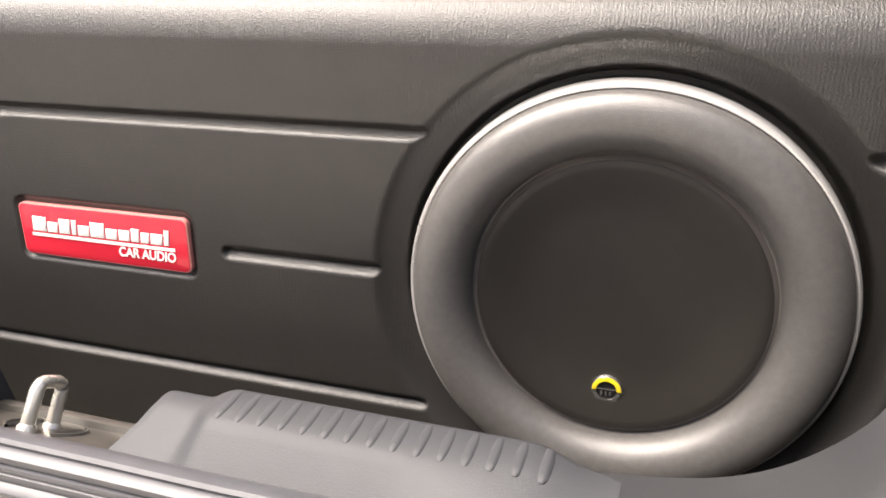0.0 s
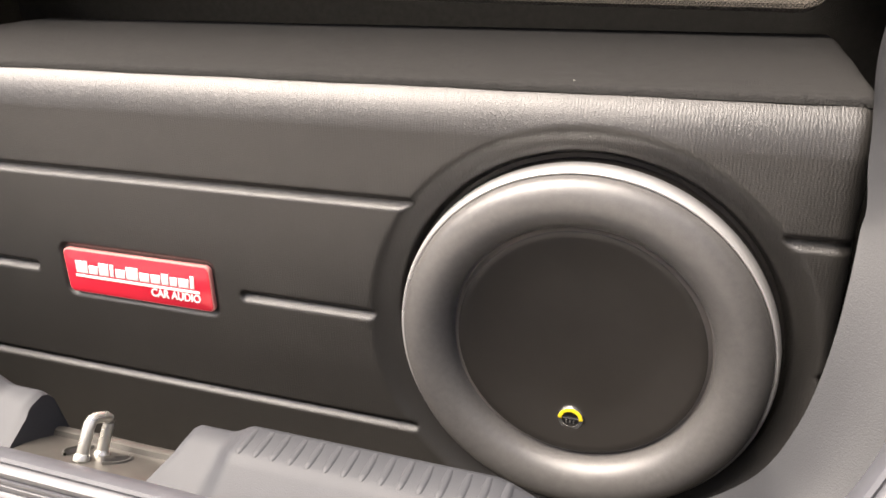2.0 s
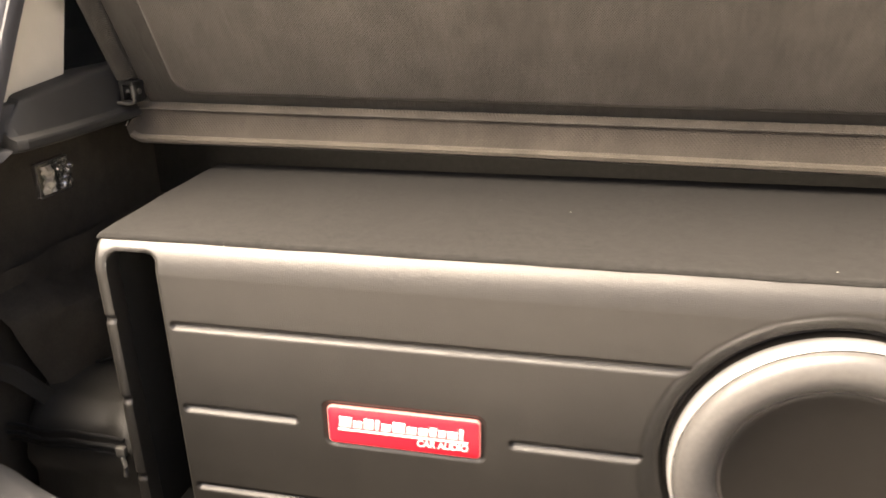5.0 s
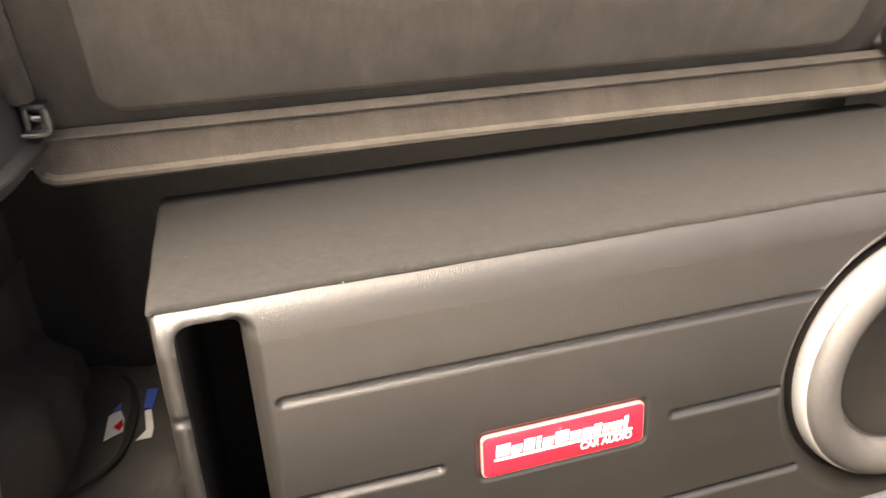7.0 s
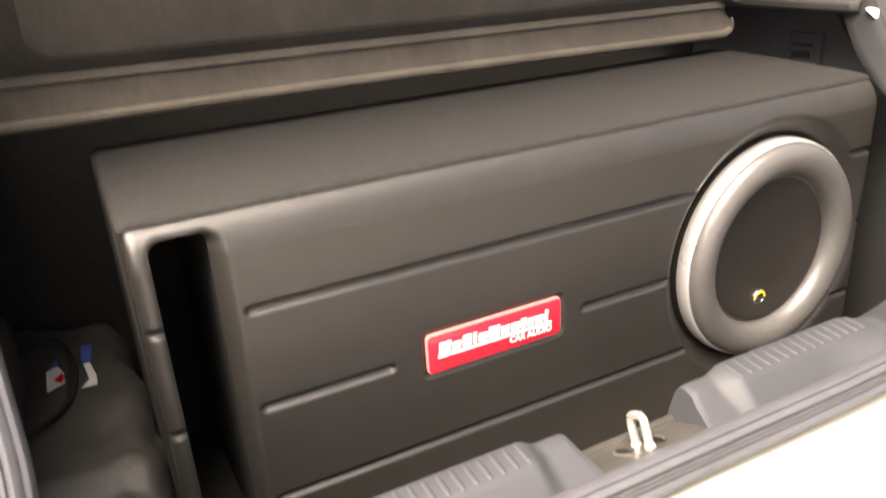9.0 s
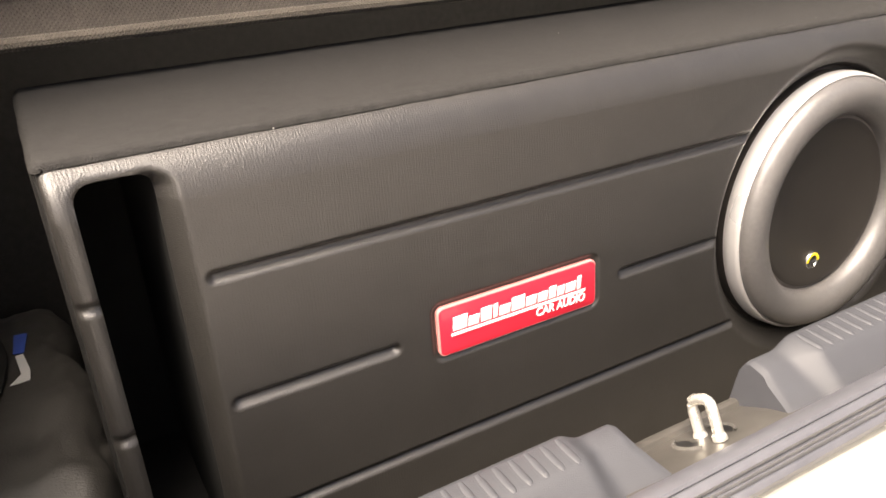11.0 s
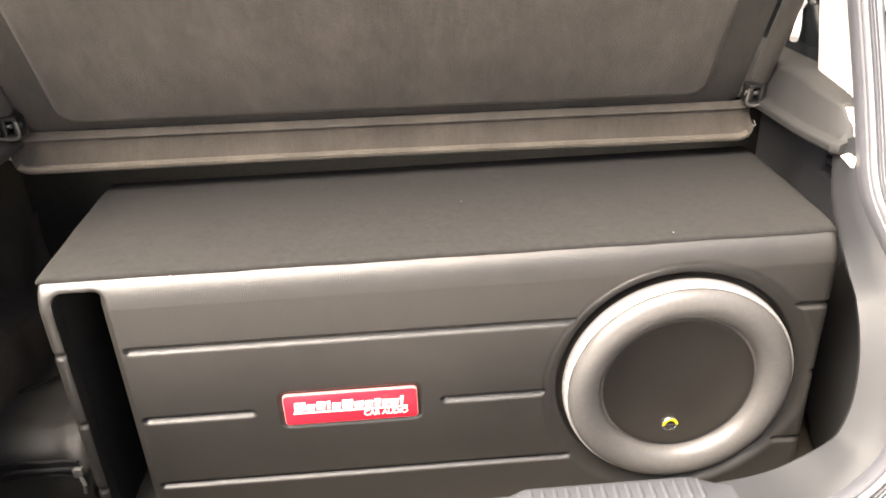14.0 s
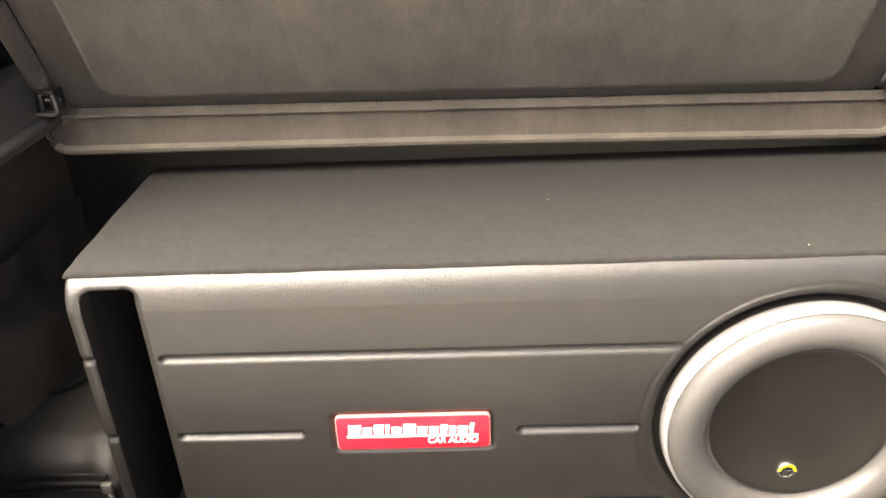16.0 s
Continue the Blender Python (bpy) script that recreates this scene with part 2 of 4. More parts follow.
def part(name, me, material, parent=None, label="", smooth=True, crisp=42):
    """Links a bmesh or mesh as one object under its thing."""
    if isinstance(me, bmesh.types.BMesh):
        bm, me = me, bpy.data.meshes.new(name)
        bmesh.ops.recalc_face_normals(bm, faces=bm.faces[:])
        bm.to_mesh(me)
        bm.free()
    if smooth:
        me.polygons.foreach_set("use_smooth", [True] * len(me.polygons))
        me.set_sharp_from_angle(angle=radians(crisp))
    if not me.materials:
        me.materials.append(material)
    ob = new(name, me)
    if parent:
        ob.parent = parent
        ob.matrix_parent_inverse = Matrix.Translation(-parent.location)
    if label:
        tagged(ob, label)
    return ob


def grid(points, keep=None, closed_i=False, closed_j=False):
    """A mesh from a 2D array of places (ni, nj, 3); keep: which cells stay."""
    p = np.asarray(points, float)
    ni, nj = p.shape[:2]
    idx = np.arange(ni * nj).reshape(ni, nj)
    ii, jj = ni - (not closed_i), nj - (not closed_j)
    faces = []
    for i in range(ii):
        for j in range(jj):
            if keep is None or keep[i][j]:
                faces.append((idx[i, j], idx[(i + 1) % ni, j], idx[(i + 1) % ni, (j + 1) % nj], idx[i, (j + 1) % nj]))
    me = bpy.data.meshes.new("grid")
    me.from_pydata(p.reshape(-1, 3).tolist(), [], [tuple(map(int, f)) for f in faces])
    bm = bmesh.new()
    bm.from_mesh(me)
    bpy.data.meshes.remove(me)
    loose = [v for v in bm.verts if not v.link_faces]
    bmesh.ops.delete(bm, geom=loose, context="VERTS")
    return bm


def box(a, b, bevel=0.0, seg=2):
    """A block from corner a to corner b with rounded edges."""
    bm = bmesh.new()
    bmesh.ops.create_cube(bm, size=1)
    lo, hi = Vector(a), Vector(b)
    for v in bm.verts:
        v.co = Vector([(lo[k] + hi[k]) / 2 + v.co[k] * (hi[k] - lo[k]) for k in range(3)])
    if bevel:
        bmesh.ops.bevel(bm, geom=bm.edges[:], offset=bevel, segments=seg, affect="EDGES", profile=0.5)
    return bm


def lathe(profile, centre, steps=128, axis="y"):
    """Turns a list of (radius, depth) round an axis through centre."""
    a = np.linspace(0, 2 * np.pi, steps, endpoint=False)
    pr = np.asarray(profile, float)
    p = np.zeros((len(pr), steps, 3))
    k = {"x": (1, 2, 0), "y": (0, 2, 1), "z": (0, 1, 2)}[axis]
    p[:, :, k[0]] = pr[:, :1] * np.cos(a)
    p[:, :, k[1]] = pr[:, :1] * np.sin(a)
    p[:, :, k[2]] = pr[:, 1:2]
    bm = grid(p + np.asarray(centre), closed_j=True)
    bmesh.ops.remove_doubles(bm, verts=bm.verts[:], dist=1e-6)
    return bm


def tube(path, r, sides=10, taper=1.0):
    """A round bar along a list of places, with closed ends."""
    pts = [Vector(p) for p in path]
    rings = []
    up = Vector((0.13, 0.21, 0.97))
    for i, p in enumerate(pts):
        d = (pts[min(i + 1, len(pts) - 1)] - pts[max(i - 1, 0)]).normalized()
        u = d.cross(up)
        u = u.normalized() if u.length > 1e-4 else d.orthogonal().normalized()
        w = d.cross(u)
        rad = r * (1 + (taper - 1) * i / max(1, len(pts) - 1))
        rings.append([p + rad * (math.cos(t) * u + math.sin(t) * w) for t in np.linspace(0, 2 * np.pi, sides, endpoint=False)])
    bm = grid([[tuple(v) for v in ring] for ring in rings], closed_j=True)
    bmesh.ops.holes_fill(bm, edges=bm.edges[:], sides=0)
    return bm


def spline(ctrl, n=12):
    """A smooth line through control places."""
    c = np.asarray(ctrl, float)
    c = np.vstack([2 * c[0] - c[1], c, 2 * c[-1] - c[-2]])
    out = []
    for i in range(1, len(c) - 2):
        p0, p1, p2, p3 = c[i - 1:i + 3]
        for t in np.linspace(0, 1, n, endpoint=False):
            out.append(0.5 * (2 * p1 + (p2 - p0) * t + (2 * p0 - 5 * p1 + 4 * p2 - p3) * t * t + (3 * p1 - p0 - 3 * p2 + p3) * t ** 3))
    out.append(c[-2])
    return np.array(out)


def slab(outline, y0, y1, bevel=0.0, axis="y"):
    """A plate with an outline in two coordinates, from depth y0 to y1."""
    bm = bmesh.new()
    put = {"y": lambda q, d: (q[0], d, q[1]), "z": lambda q, d: (q[0], q[1], d), "x": lambda q, d: (d, q[0], q[1])}[axis]
    vs = [bm.verts.new(put(q, y0)) for q in outline]
    f = bm.faces.new(vs)
    ext = bmesh.ops.extrude_face_region(bm, geom=[f])
    shift = Vector(put((0, 0), y1 - y0)) 
    top = [v for v in ext["geom"] if isinstance(v, bmesh.types.BMVert)]
    bmesh.ops.translate(bm, verts=top, vec=shift)
    bmesh.ops.recalc_face_normals(bm, faces=bm.faces[:])
    if bevel:
        edges = [e for e in bm.edges if all(v in top for v in e.verts)]
        bmesh.ops.bevel(bm, geom=edges, offset=bevel, segments=2, affect="EDGES", profile=0.5)
    return bm


def rounded(x0, z0, x1, z1, r, n=6):
    """The outline of a rectangle with round corners."""
    out = []
    for cx, cz, a0 in ((x1 - r, z1 - r, 0), (x0 + r, z1 - r, 90), (x0 + r, z0 + r, 180), (x1 - r, z0 + r, 270)):
        for k in range(n + 1):
            a = radians(a0 + 90 * k / n)
            out.append((cx + r * math.cos(a), cz + r * math.sin(a)))
    return out


def mirrored(bm):
    """The same shape on the other side of the car."""
    for v in bm.verts:
        v.co.x = 2 * MID - v.co.x
    bmesh.ops.reverse_faces(bm, faces=bm.faces[:])
    return bm


def both(make):
    """A right-hand shape and its mirror image."""
    return (make(), mirrored(make()))


def smoothstep(a, b, x):
    t = np.clip((x - a) / (b - a), 0, 1)
    return t * t * (3 - 2 * t)


def joined(*bms):
    """One bmesh out of several."""
    out = bmesh.new()
    for b in bms:
        me = bpy.data.meshes.new("tmp")
        b.to_mesh(me)
        b.free()
        out.from_mesh(me)
        bpy.data.meshes.remove(me)
    return out


MID = 0.163            # the car's middle
SILL = 0.170           # height of the seal along the sill


# ---- ground and walls ----
def sheet(x0, y0, x1, y1, z):
    return grid([[(x0, y0, z), (x0, y1, z)], [(x1, y0, z), (x1, y1, z)]])


ground = part("ground", sheet(-60, -60, 60, 60, -0.56), CONCRETE, smooth=False)
tagged(ground, "pale concrete ground under the parked cars", "ground", kind="structure")
wall = part("wall_east", box((10.5, -6, -2.0), (10.7, 16, 3.2)), PLASTER, smooth=False)
tagged(wall, "white painted wall beyond the parked cars", "wall", kind="structure")
# Added out of view to keep low sky light off the box front.
wall = part("wall_sky_block", box((-14, -5.4, -2.0), (10.4, -5.2, 2.6)), PLASTER, smooth=False)
tagged(wall, "unseen plain white wall added to block the low sky", "wall", kind="structure")


# ---- the car round the boot ----
car = tagged(empty("hatchback_car", (MID, -0.2, -0.56)), "pearl white hatchback with open boot and grey plastic trim", "car")

HALF = [(0.742, 0.945), (0.741, 0.802), (0.736, 0.671), (0.732, 0.586), (0.727, 0.528), (0.722, 0.476), (0.733, 0.426), (0.741, 0.384),
        (0.733, 0.330), (0.710, 0.266), (0.672, 0.220), (0.606, 0.187), (0.512, 0.174), (0.374, SILL), (0.260, SILL)]
LEFT = (-0.396, -0.400, -0.404, -0.405, -0.404, -0.396, -0.379, -0.376, -0.373, -0.374, -0.350)
LOOP = spline(HALF + [(MID, SILL)] + [(LEFT[k] if k < len(LEFT) else 2 * MID - HALF[k][0], HALF[k][1]) for k in range(len(HALF) - 1, -1, -1)], 8)
TAN = np.gradient(LOOP, axis=0)
TAN /= np.linalg.norm(TAN, axis=1)[:, None]
INWARD = np.stack([TAN[:, 1], -TAN[:, 0]], 1)
if ((np.array([MID, 0.5]) - LOOP[len(LOOP) // 2]) @ INWARD[len(LOOP) // 2]) < 0:
    INWARD = -INWARD
SLOPE = 0.525


def open_y(z):
    """Depth of the tailgate opening at a height: it leans in faster above the lamps."""
    zs, ys = (-1.0, 0.30, 0.35, 0.40, 0.45, 0.4955, 0.57, 0.68, 0.93, 1.2), (-0.8371, -0.1546, -0.125, -0.085, -0.036, 0.008, 0.056, 0.122, 0.270, 0.43)
    return float(np.mean([np.interp(z + d, zs, ys) for d in (-0.02, -0.01, 0.0, 0.01, 0.02)]))


def on_opening(i, a, b):
    """A place by the tailgate opening: a towards its middle, b into the car."""
    x, z = LOOP[i] + a * np.array([INWARD[i][0], INWARD[i][1] * 0.885])
    return (x, open_y(z) + 0.885 * b, z - 0.465 * b)


def ring(profile, i0=0, i1=None):
    """Sweeps (a, b) pairs, or a function of the position that gives them, along the opening."""
    i1 = len(LOOP) if i1 is None else i1
    rows = []
    for i in range(i0, i1):
        pr = profile(i) if callable(profile) else profile
        rows.append([on_opening(i, a, b) for a, b in pr])
    return grid(rows)


N = len(LOOP)
part("weatherstrip", ring([(-0.016, 0.008), (-0.017, -0.002), (-0.0155, -0.0070), (-0.0115, -0.0094), (-0.0078, -0.0086), (-0.0062, -0.0070), (-0.0049, -0.0082), (-0.0022, -0.0092),
                           (-0.0012, -0.0082), (-0.0003, -0.0094), (0.0020, -0.0100), (0.0033, -0.0080), (0.0046, -0.0100), (0.0075, -0.0116), (0.0105, -0.0100), (0.0125, -0.0064),
                           (0.0140, -0.0078), (0.0165, -0.0070), (0.0185, -0.003), (0.019, 0.004), (0.018, 0.012)]),
     RUBBER, car, "grey ribbed rubber tailgate seal")


def flange(i):
    """The painted metal outside the seal, broader beside the lamp."""
    w = 0.053 + 0.025 * math.exp(-((LOOP[i][1] - 0.430) / 0.036) ** 2)
    g = 0.010 * float(smoothstep(0.46, 0.53, LOOP[i][1]))
    return [(-0.014, 0.004), (-0.020, 0.006), (-0.026, 0.003), (-0.0335, 0.002), (-0.0355, 0.002 + g), (-0.0405, 0.0015 + g), (-0.0425, 0.001), (-w + 0.006, 0.002), (-w + 0.001, 0.006), (-w, 0.018), (-w + 0.004, 0.030)]


part("body_flange", ring(flange), PAINT_SHADED, car, "pearl white painted metal round the opening")


def low(i):
    """0 at the sides of the opening, 1 along the sill."""
    return float(smoothstep(0.30, 0.20, LOOP[i][1]))


def cheek(i):
    """Section of the moulded trim inside the seal: broad and shallow beside the box, low along the sill."""
    z = LOOP[i][1]
    near = (z - 0.024, z - 0.012, z, z + 0.012, z + 0.024)
    k = float(np.mean(np.interp(near, (0.20, 0.25, 0.30, 0.36, 0.40, 0.426, 0.45, 0.476, 0.52), (0.045, 0.052, 0.055, 0.059, 0.054, 0.044, 0.036, 0.0255, 0.019))))
    d = float(np.mean(np.interp(near, (0.18, 0.20, 0.24, 0.27, 0.33, 0.384, 0.405, 0.426, 0.476), (0.070, 0.056, 0.047, 0.042, 0.0385, 0.041, 0.048, 0.057, 0.061))))
    if LOOP[i][0] < MID:
        d, k = 0.032 + 0.055 * low(i), 0.008 + 0.027 * low(i)
    e = d - 0.012
    side = [(0.012, 0.006), (0.012 + 0.25 * k, 0.006 + 0.18 * e), (0.008 + 0.55 * k, 0.006 + 0.5 * e), (0.002 + 0.88 * k, 0.006 + 0.88 * e), (k, d - 0.006), (k - 0.002, d + 0.001), (k - 0.009, d + 0.004),
            (-0.012, d + 0.010), (-0.030 + 0.035 * low(i), d + 0.02 + 0.03 * low(i))]
    sill = [(0.004, 0.007), (0.009, 0.014), (0.017, 0.034), (0.034, 0.069), (0.040, 0.081), (0.038, 0.088), (0.030, 0.091), (-0.012, 0.097), (0.005, 0.137)]
    t = float(smoothstep(0.228, 0.180, z))
    return [((1 - t) * p[0] + t * q[0], (1 - t) * p[1] + t * q[1]) for p, q in zip(side, sill)]


first = min(i for i in range(N // 2) if LOOP[i][1] < 0.535)
last = min(i for i in range(N // 2) if LOOP[i][0] < 0.500)


def cheek_trim(i0, i1):
    """The trim inside the seal, carried on to meet the side lining."""
    rows = []
    for i in range(i0, i1):
        row = [on_opening(i, a, b) for a, b in cheek(i)]
        x, y, z = row[-1]
        side = SIDE + 0.004 if x > MID else 2 * MID - SIDE - 0.004
        k = 1 - low(i)
        row.append((x + (side - x) * k, y + 0.02 + 0.03 * k, z - 0.10 * (1 - k)))
        rows.append(row)
    return grid(rows)


SIDE = 0.782
for i0, i1 in ((first, last + 1), (N - 1 - last, N - first)):
    part("side_trim", cheek_trim(i0, i1), PLASTIC, car, "grey moulded plastic trim inside the seal")

# side walls of the boot, with the lining that closes the floor and the seat backs
def side_wall():
    zs = np.linspace(-0.02, 0.545, 20)
    rows = []
    for t in np.linspace(0, 1, 22):
        row = []
        for z in zs:
            start = max(-0.13, open_y(z) + 0.055)
            y = start + (0.50 - start) * t
            row.append((SIDE + 0.012 * math.sin(6 * y) + 0.02 * smoothstep(0.2, 0.0, z), y, z))
        rows.append(row)
    return grid(rows)


part("inner_wall", side_wall(), PLASTIC_DARK, car, "dark grey plastic boot side lining")
part("inner_wall", mirrored(side_wall()), LINING, car, "black felt boot side lining")
rows = []
for t in np.linspace(0, 1, 34):
    swell = math.sin(math.pi * min(1.0, t + 0.004)) ** 0.22
    crown = 0.322 - 0.10 * t - 0.02 * math.exp(-t * 18)
    rows.append([(2 * MID - SIDE + 0.062 * swell * float(smoothstep(crown + 0.012, crown - 0.022, z)) + 0.003 * math.sin(23 * t + 9 * z) + 0.002 * math.sin(51 * z - 17 * t), 0.036 + 0.042 * float(smoothstep(0.30, 0.16, z)) * (1 - t) + 0.40 * t, z)
                 for z in np.linspace(0.0, 0.34, 30)])
arch = grid(rows)
part("arch_lining", arch, LINING, car, "black felt over the wheel arch")
part("boot_floor", sheet(MID - 0.70, -0.16, MID + 0.70, 0.60, 0.0), LINING, car, "black felt boot floor")
part("seat_back", box((MID - 0.68, 0.44, 0.0), (MID + 0.68, 0.56, 0.60), 0.03, 3), SEAT, car, "black cloth rear seat back")
part("roof_lining", box((MID - 0.70, 0.24, 0.99), (MID + 0.70, 1.7, 1.03), 0.01), CREAM, car, "pale roof lining")
part("front_bulkhead", box((MID - 0.75, 1.70, -0.3), (MID + 0.75, 1.75, 1.03)), BLACK, car)
for bm in both(lambda: box((SIDE + 0.03, 0.40, -0.3), (SIDE + 0.06, 1.75, 0.60), 0.005)):
    part("door_card", bm, BLACK, car)


def sill_block():
    """One half of the moulded sill cover: a low end by the latch, a ramp, and a raised run."""
    rows = []
    for x in np.concatenate([[0.2135, 0.2145, 0.217], np.linspace(0.222, 0.534, 80)]):
        up = float(smoothstep(0.264, 0.288, x))
        end = 1 - float(smoothstep(0.2135, 0.2185, x))
        top = 0.1725 + 0.0095 * up - 0.003 * end
        out = -0.146 - 0.014 * up
        row = [(x, -0.202 - 0.004 * up, 0.128), (x, -0.197 - 0.004 * up, 0.146), (x, -0.191 - 0.004 * up, 0.151), (x, out - 0.007, top - 0.0055), (x, out - 0.001, top - 0.0014),
               (x, out + 0.004, top), (x, -0.131, top + 0.002), (x, -0.126, top), (x, -0.123, top - 0.005), (x, -0.118, 0.10), (x, -0.115, 0.0)]
        # towards its end the section turns into that of the cheek, a hair above it
        h = 0.0012 + 0.07 * max(0.0, x - 0.512)
        flat = [(x, -0.214, 0.164 + h), (x, -0.2095, 0.1715 + h), (x, -0.204, 0.1738 + h), (x, -0.188, 0.1740 + h), (x, -0.168, 0.1735 + h), (x, -0.154, 0.1725 + h), (x, -0.1405, 0.1715 + h),
                (x, -0.1335, 0.1705 + h), (x, -0.1305, 0.166 + h), (x, -0.121, 0.10), (x, -0.117, 0.0)]
        mix = [float(smoothstep(0.400, 0.528, x))] * 4 + [float(smoothstep(0.440, 0.530, x))] + [float(smoothstep(0.480, 0.533, x))] * 6
        rows.append([tuple((1 - f) * np.array(p) + f * np.array(q)) for f, p, q in zip(mix, row, flat)])
    bm = grid(rows)
    for v in bm.verts:
        v.co.x += 0.006 * float(1 - smoothstep(0.30, 0.50, v.co.x))
    cap_v = [v for v in bm.verts if abs(v.co.x - 0.2195) < 1e-5]
    edges = [e for e in bm.edges if all(v in cap_v for v in e.verts)]
    bmesh.ops.contextual_create(bm, geom=edges)
    # the end leans back: its top edge starts further from the latch than its foot
    for v in bm.verts:
        v.co.x += 0.019 * float(smoothstep(0.140, 0.174, v.co.z)) * float(smoothstep(0.268, 0.219, v.co.x))
    return bm


def sill_rib(x):
    """A short raised bar on the sill cover, with a pointed outer end."""
    rows = []
    for y, w, h in ((-0.1300, 0.0010, -0.001), (-0.1312, 0.0030, 0.0006), (-0.140, 0.0040, 0.0011), (-0.152, 0.0040, 0.0011), (-0.1565, 0.0032, 0.0010), (-0.1590, 0.0010, -0.001)):
        z = 0.1821 + 0.0016 * smoothstep(-0.156, -0.131, y) - 0.0085 * smoothstep(0.480, 0.533, x)
        rows.append([(x - w, y, z - 0.0008), (x - w * 0.62, y, z + h * 0.55), (x - w * 0.28, y, z + h * 0.94), (x + w * 0.28, y, z + h * 0.94), (x + w * 0.62, y, z + h * 0.55), (x + w, y, z - 0.0008)])
    return grid(rows)


for k in (0, 1):
    bm = sill_block()
    if k:
        bmesh.ops.translate(mirrored(bm), verts=bm.verts[:], vec=(-0.003, 0, 0))
    blk = part("sill_cover", bm, PLASTIC_LIT, car, "grey plastic loading sill cover with raised bars")
    for q in range(15):
        r = sill_rib(0.2965 + 0.0141 * q)
        if k:
            bmesh.ops.translate(mirrored(r), verts=r.verts[:], vec=(-0.003, 0, 0))
        part("rib", r, PLASTIC_LIT, blk)

def latch_pan():
    """The pressed sheet round the latch loop: it falls towards the boot and ends in a small ridge."""
    prof = ((-0.200, 0.140), (-0.194, 0.152), (-0.188, 0.1560), (-0.180, 0.1545), (-0.165, 0.1492), (-0.150, 0.1422), (-0.140, 0.1372), (-0.133, 0.1340), (-0.1305, 0.1375), (-0.126, 0.1380),
            (-0.122, 0.1360), (-0.120, 0.125), (-0.119, 0.06))
    return grid([[(x, y + 0.0006 * math.sin(60 * x), z + 0.0005 * math.sin(41 * x)) for y, z in prof] for x in np.linspace(0.05, 0.26, 24)])


pan = part("latch_pan", latch_pan(), PAN, car, "bare sheet metal pan round the latch loop")


def pan_slot(s, r0, r1, up):
    """A curved black sheet for the dark of a slot beside the loop, or its pale pressed edge."""
    rows = []
    for a in np.linspace(radians(-62), radians(62), 20):
        row = []
        for r, h in ((r0, -0.001), (r0 + 0.0008, up), (r1 - 0.0008, up), (r1, -0.001)):
            x, y = 0.159 + s * (0.010 + r * math.cos(a)), -0.155 + r * 0.9 * math.sin(a)
            row.append((x, y, 0.1442 - 0.47 * (y + 0.1535) + h))
        rows.append(row)
    return grid(rows)


for s in (-1, 1):
    # The pan is not cut: black sheets stand for the shade in the slots.
    part("pan_slot", pan_slot(s, 0.004, 0.0165, 0.0004), BLACK, car)
    part("pressed_edge", pan_slot(s, 0.0165, 0.0195, 0.0018), MID_GREY, car, "bright pressed edge of the slot")
part("inner_sill", box((MID - 0.52, -0.123, -0.01), (MID + 0.52, -0.113, 0.118), 0.003), LINING, car)

# shelf ledges, pillar trims, side glass
def ledge():
    """The moulded ledge beside the shelf: a lip below, a leaning face and a flat top."""
    rows = []
    for y in np.concatenate([[0.049, 0.052], np.linspace(0.058, 0.46, 18)]):
        c = 0.006 * float(smoothstep(0.058, 0.049, y))
        xb = max(0.691 - 0.13 * (y - 0.038), 0.680) + c
        top = 0.567 + 0.10 * min(max(y - 0.07, 0), 0.13) - 1.1 * max(0.0, 0.075 - y)
        ox = xb + 0.040 + (SIDE + 0.02 - xb - 0.040) * float(smoothstep(0.10, 0.17, y))
        rows.append([(ox, y, top + 0.007), (xb + 0.036, y, top + 0.005), (xb + 0.0245, y, top + 0.0022), (xb + 0.0215, y, top), (xb + 0.0195, y, top - 0.003), (xb + 0.0125, y, 0.5355), (xb + 0.0105, y, 0.5325), (xb + 0.008, y, 0.5312), (xb + 0.004, y, 0.5300),
                     (xb + 0.0012, y, 0.5285), (xb, y, 0.5260), (xb, y, 0.5205), (xb + 0.001, y, 0.5180), (xb + 0.004, y, 0.5155), (xb + 0.012, y, 0.513), (xb + 0.03, y, 0.512), (ox, y, 0.515)])
    bm = grid(rows, closed_j=True)
    bmesh.ops.holes_fill(bm, edges=bm.edges[:], sides=0)
    return bm


for bm in both(ledge):
    side = 1 if max(v.co.x for v in bm.verts) > MID + 0.3 else -1
    bmesh.ops.translate(bm, verts=bm.verts[:], vec=(0.004 * side, 0.006, -0.012))
    part("shelf_ledge", bm, PLASTIC_SHADED, car, "grey plastic ledge that carries the shelf", crisp=24)

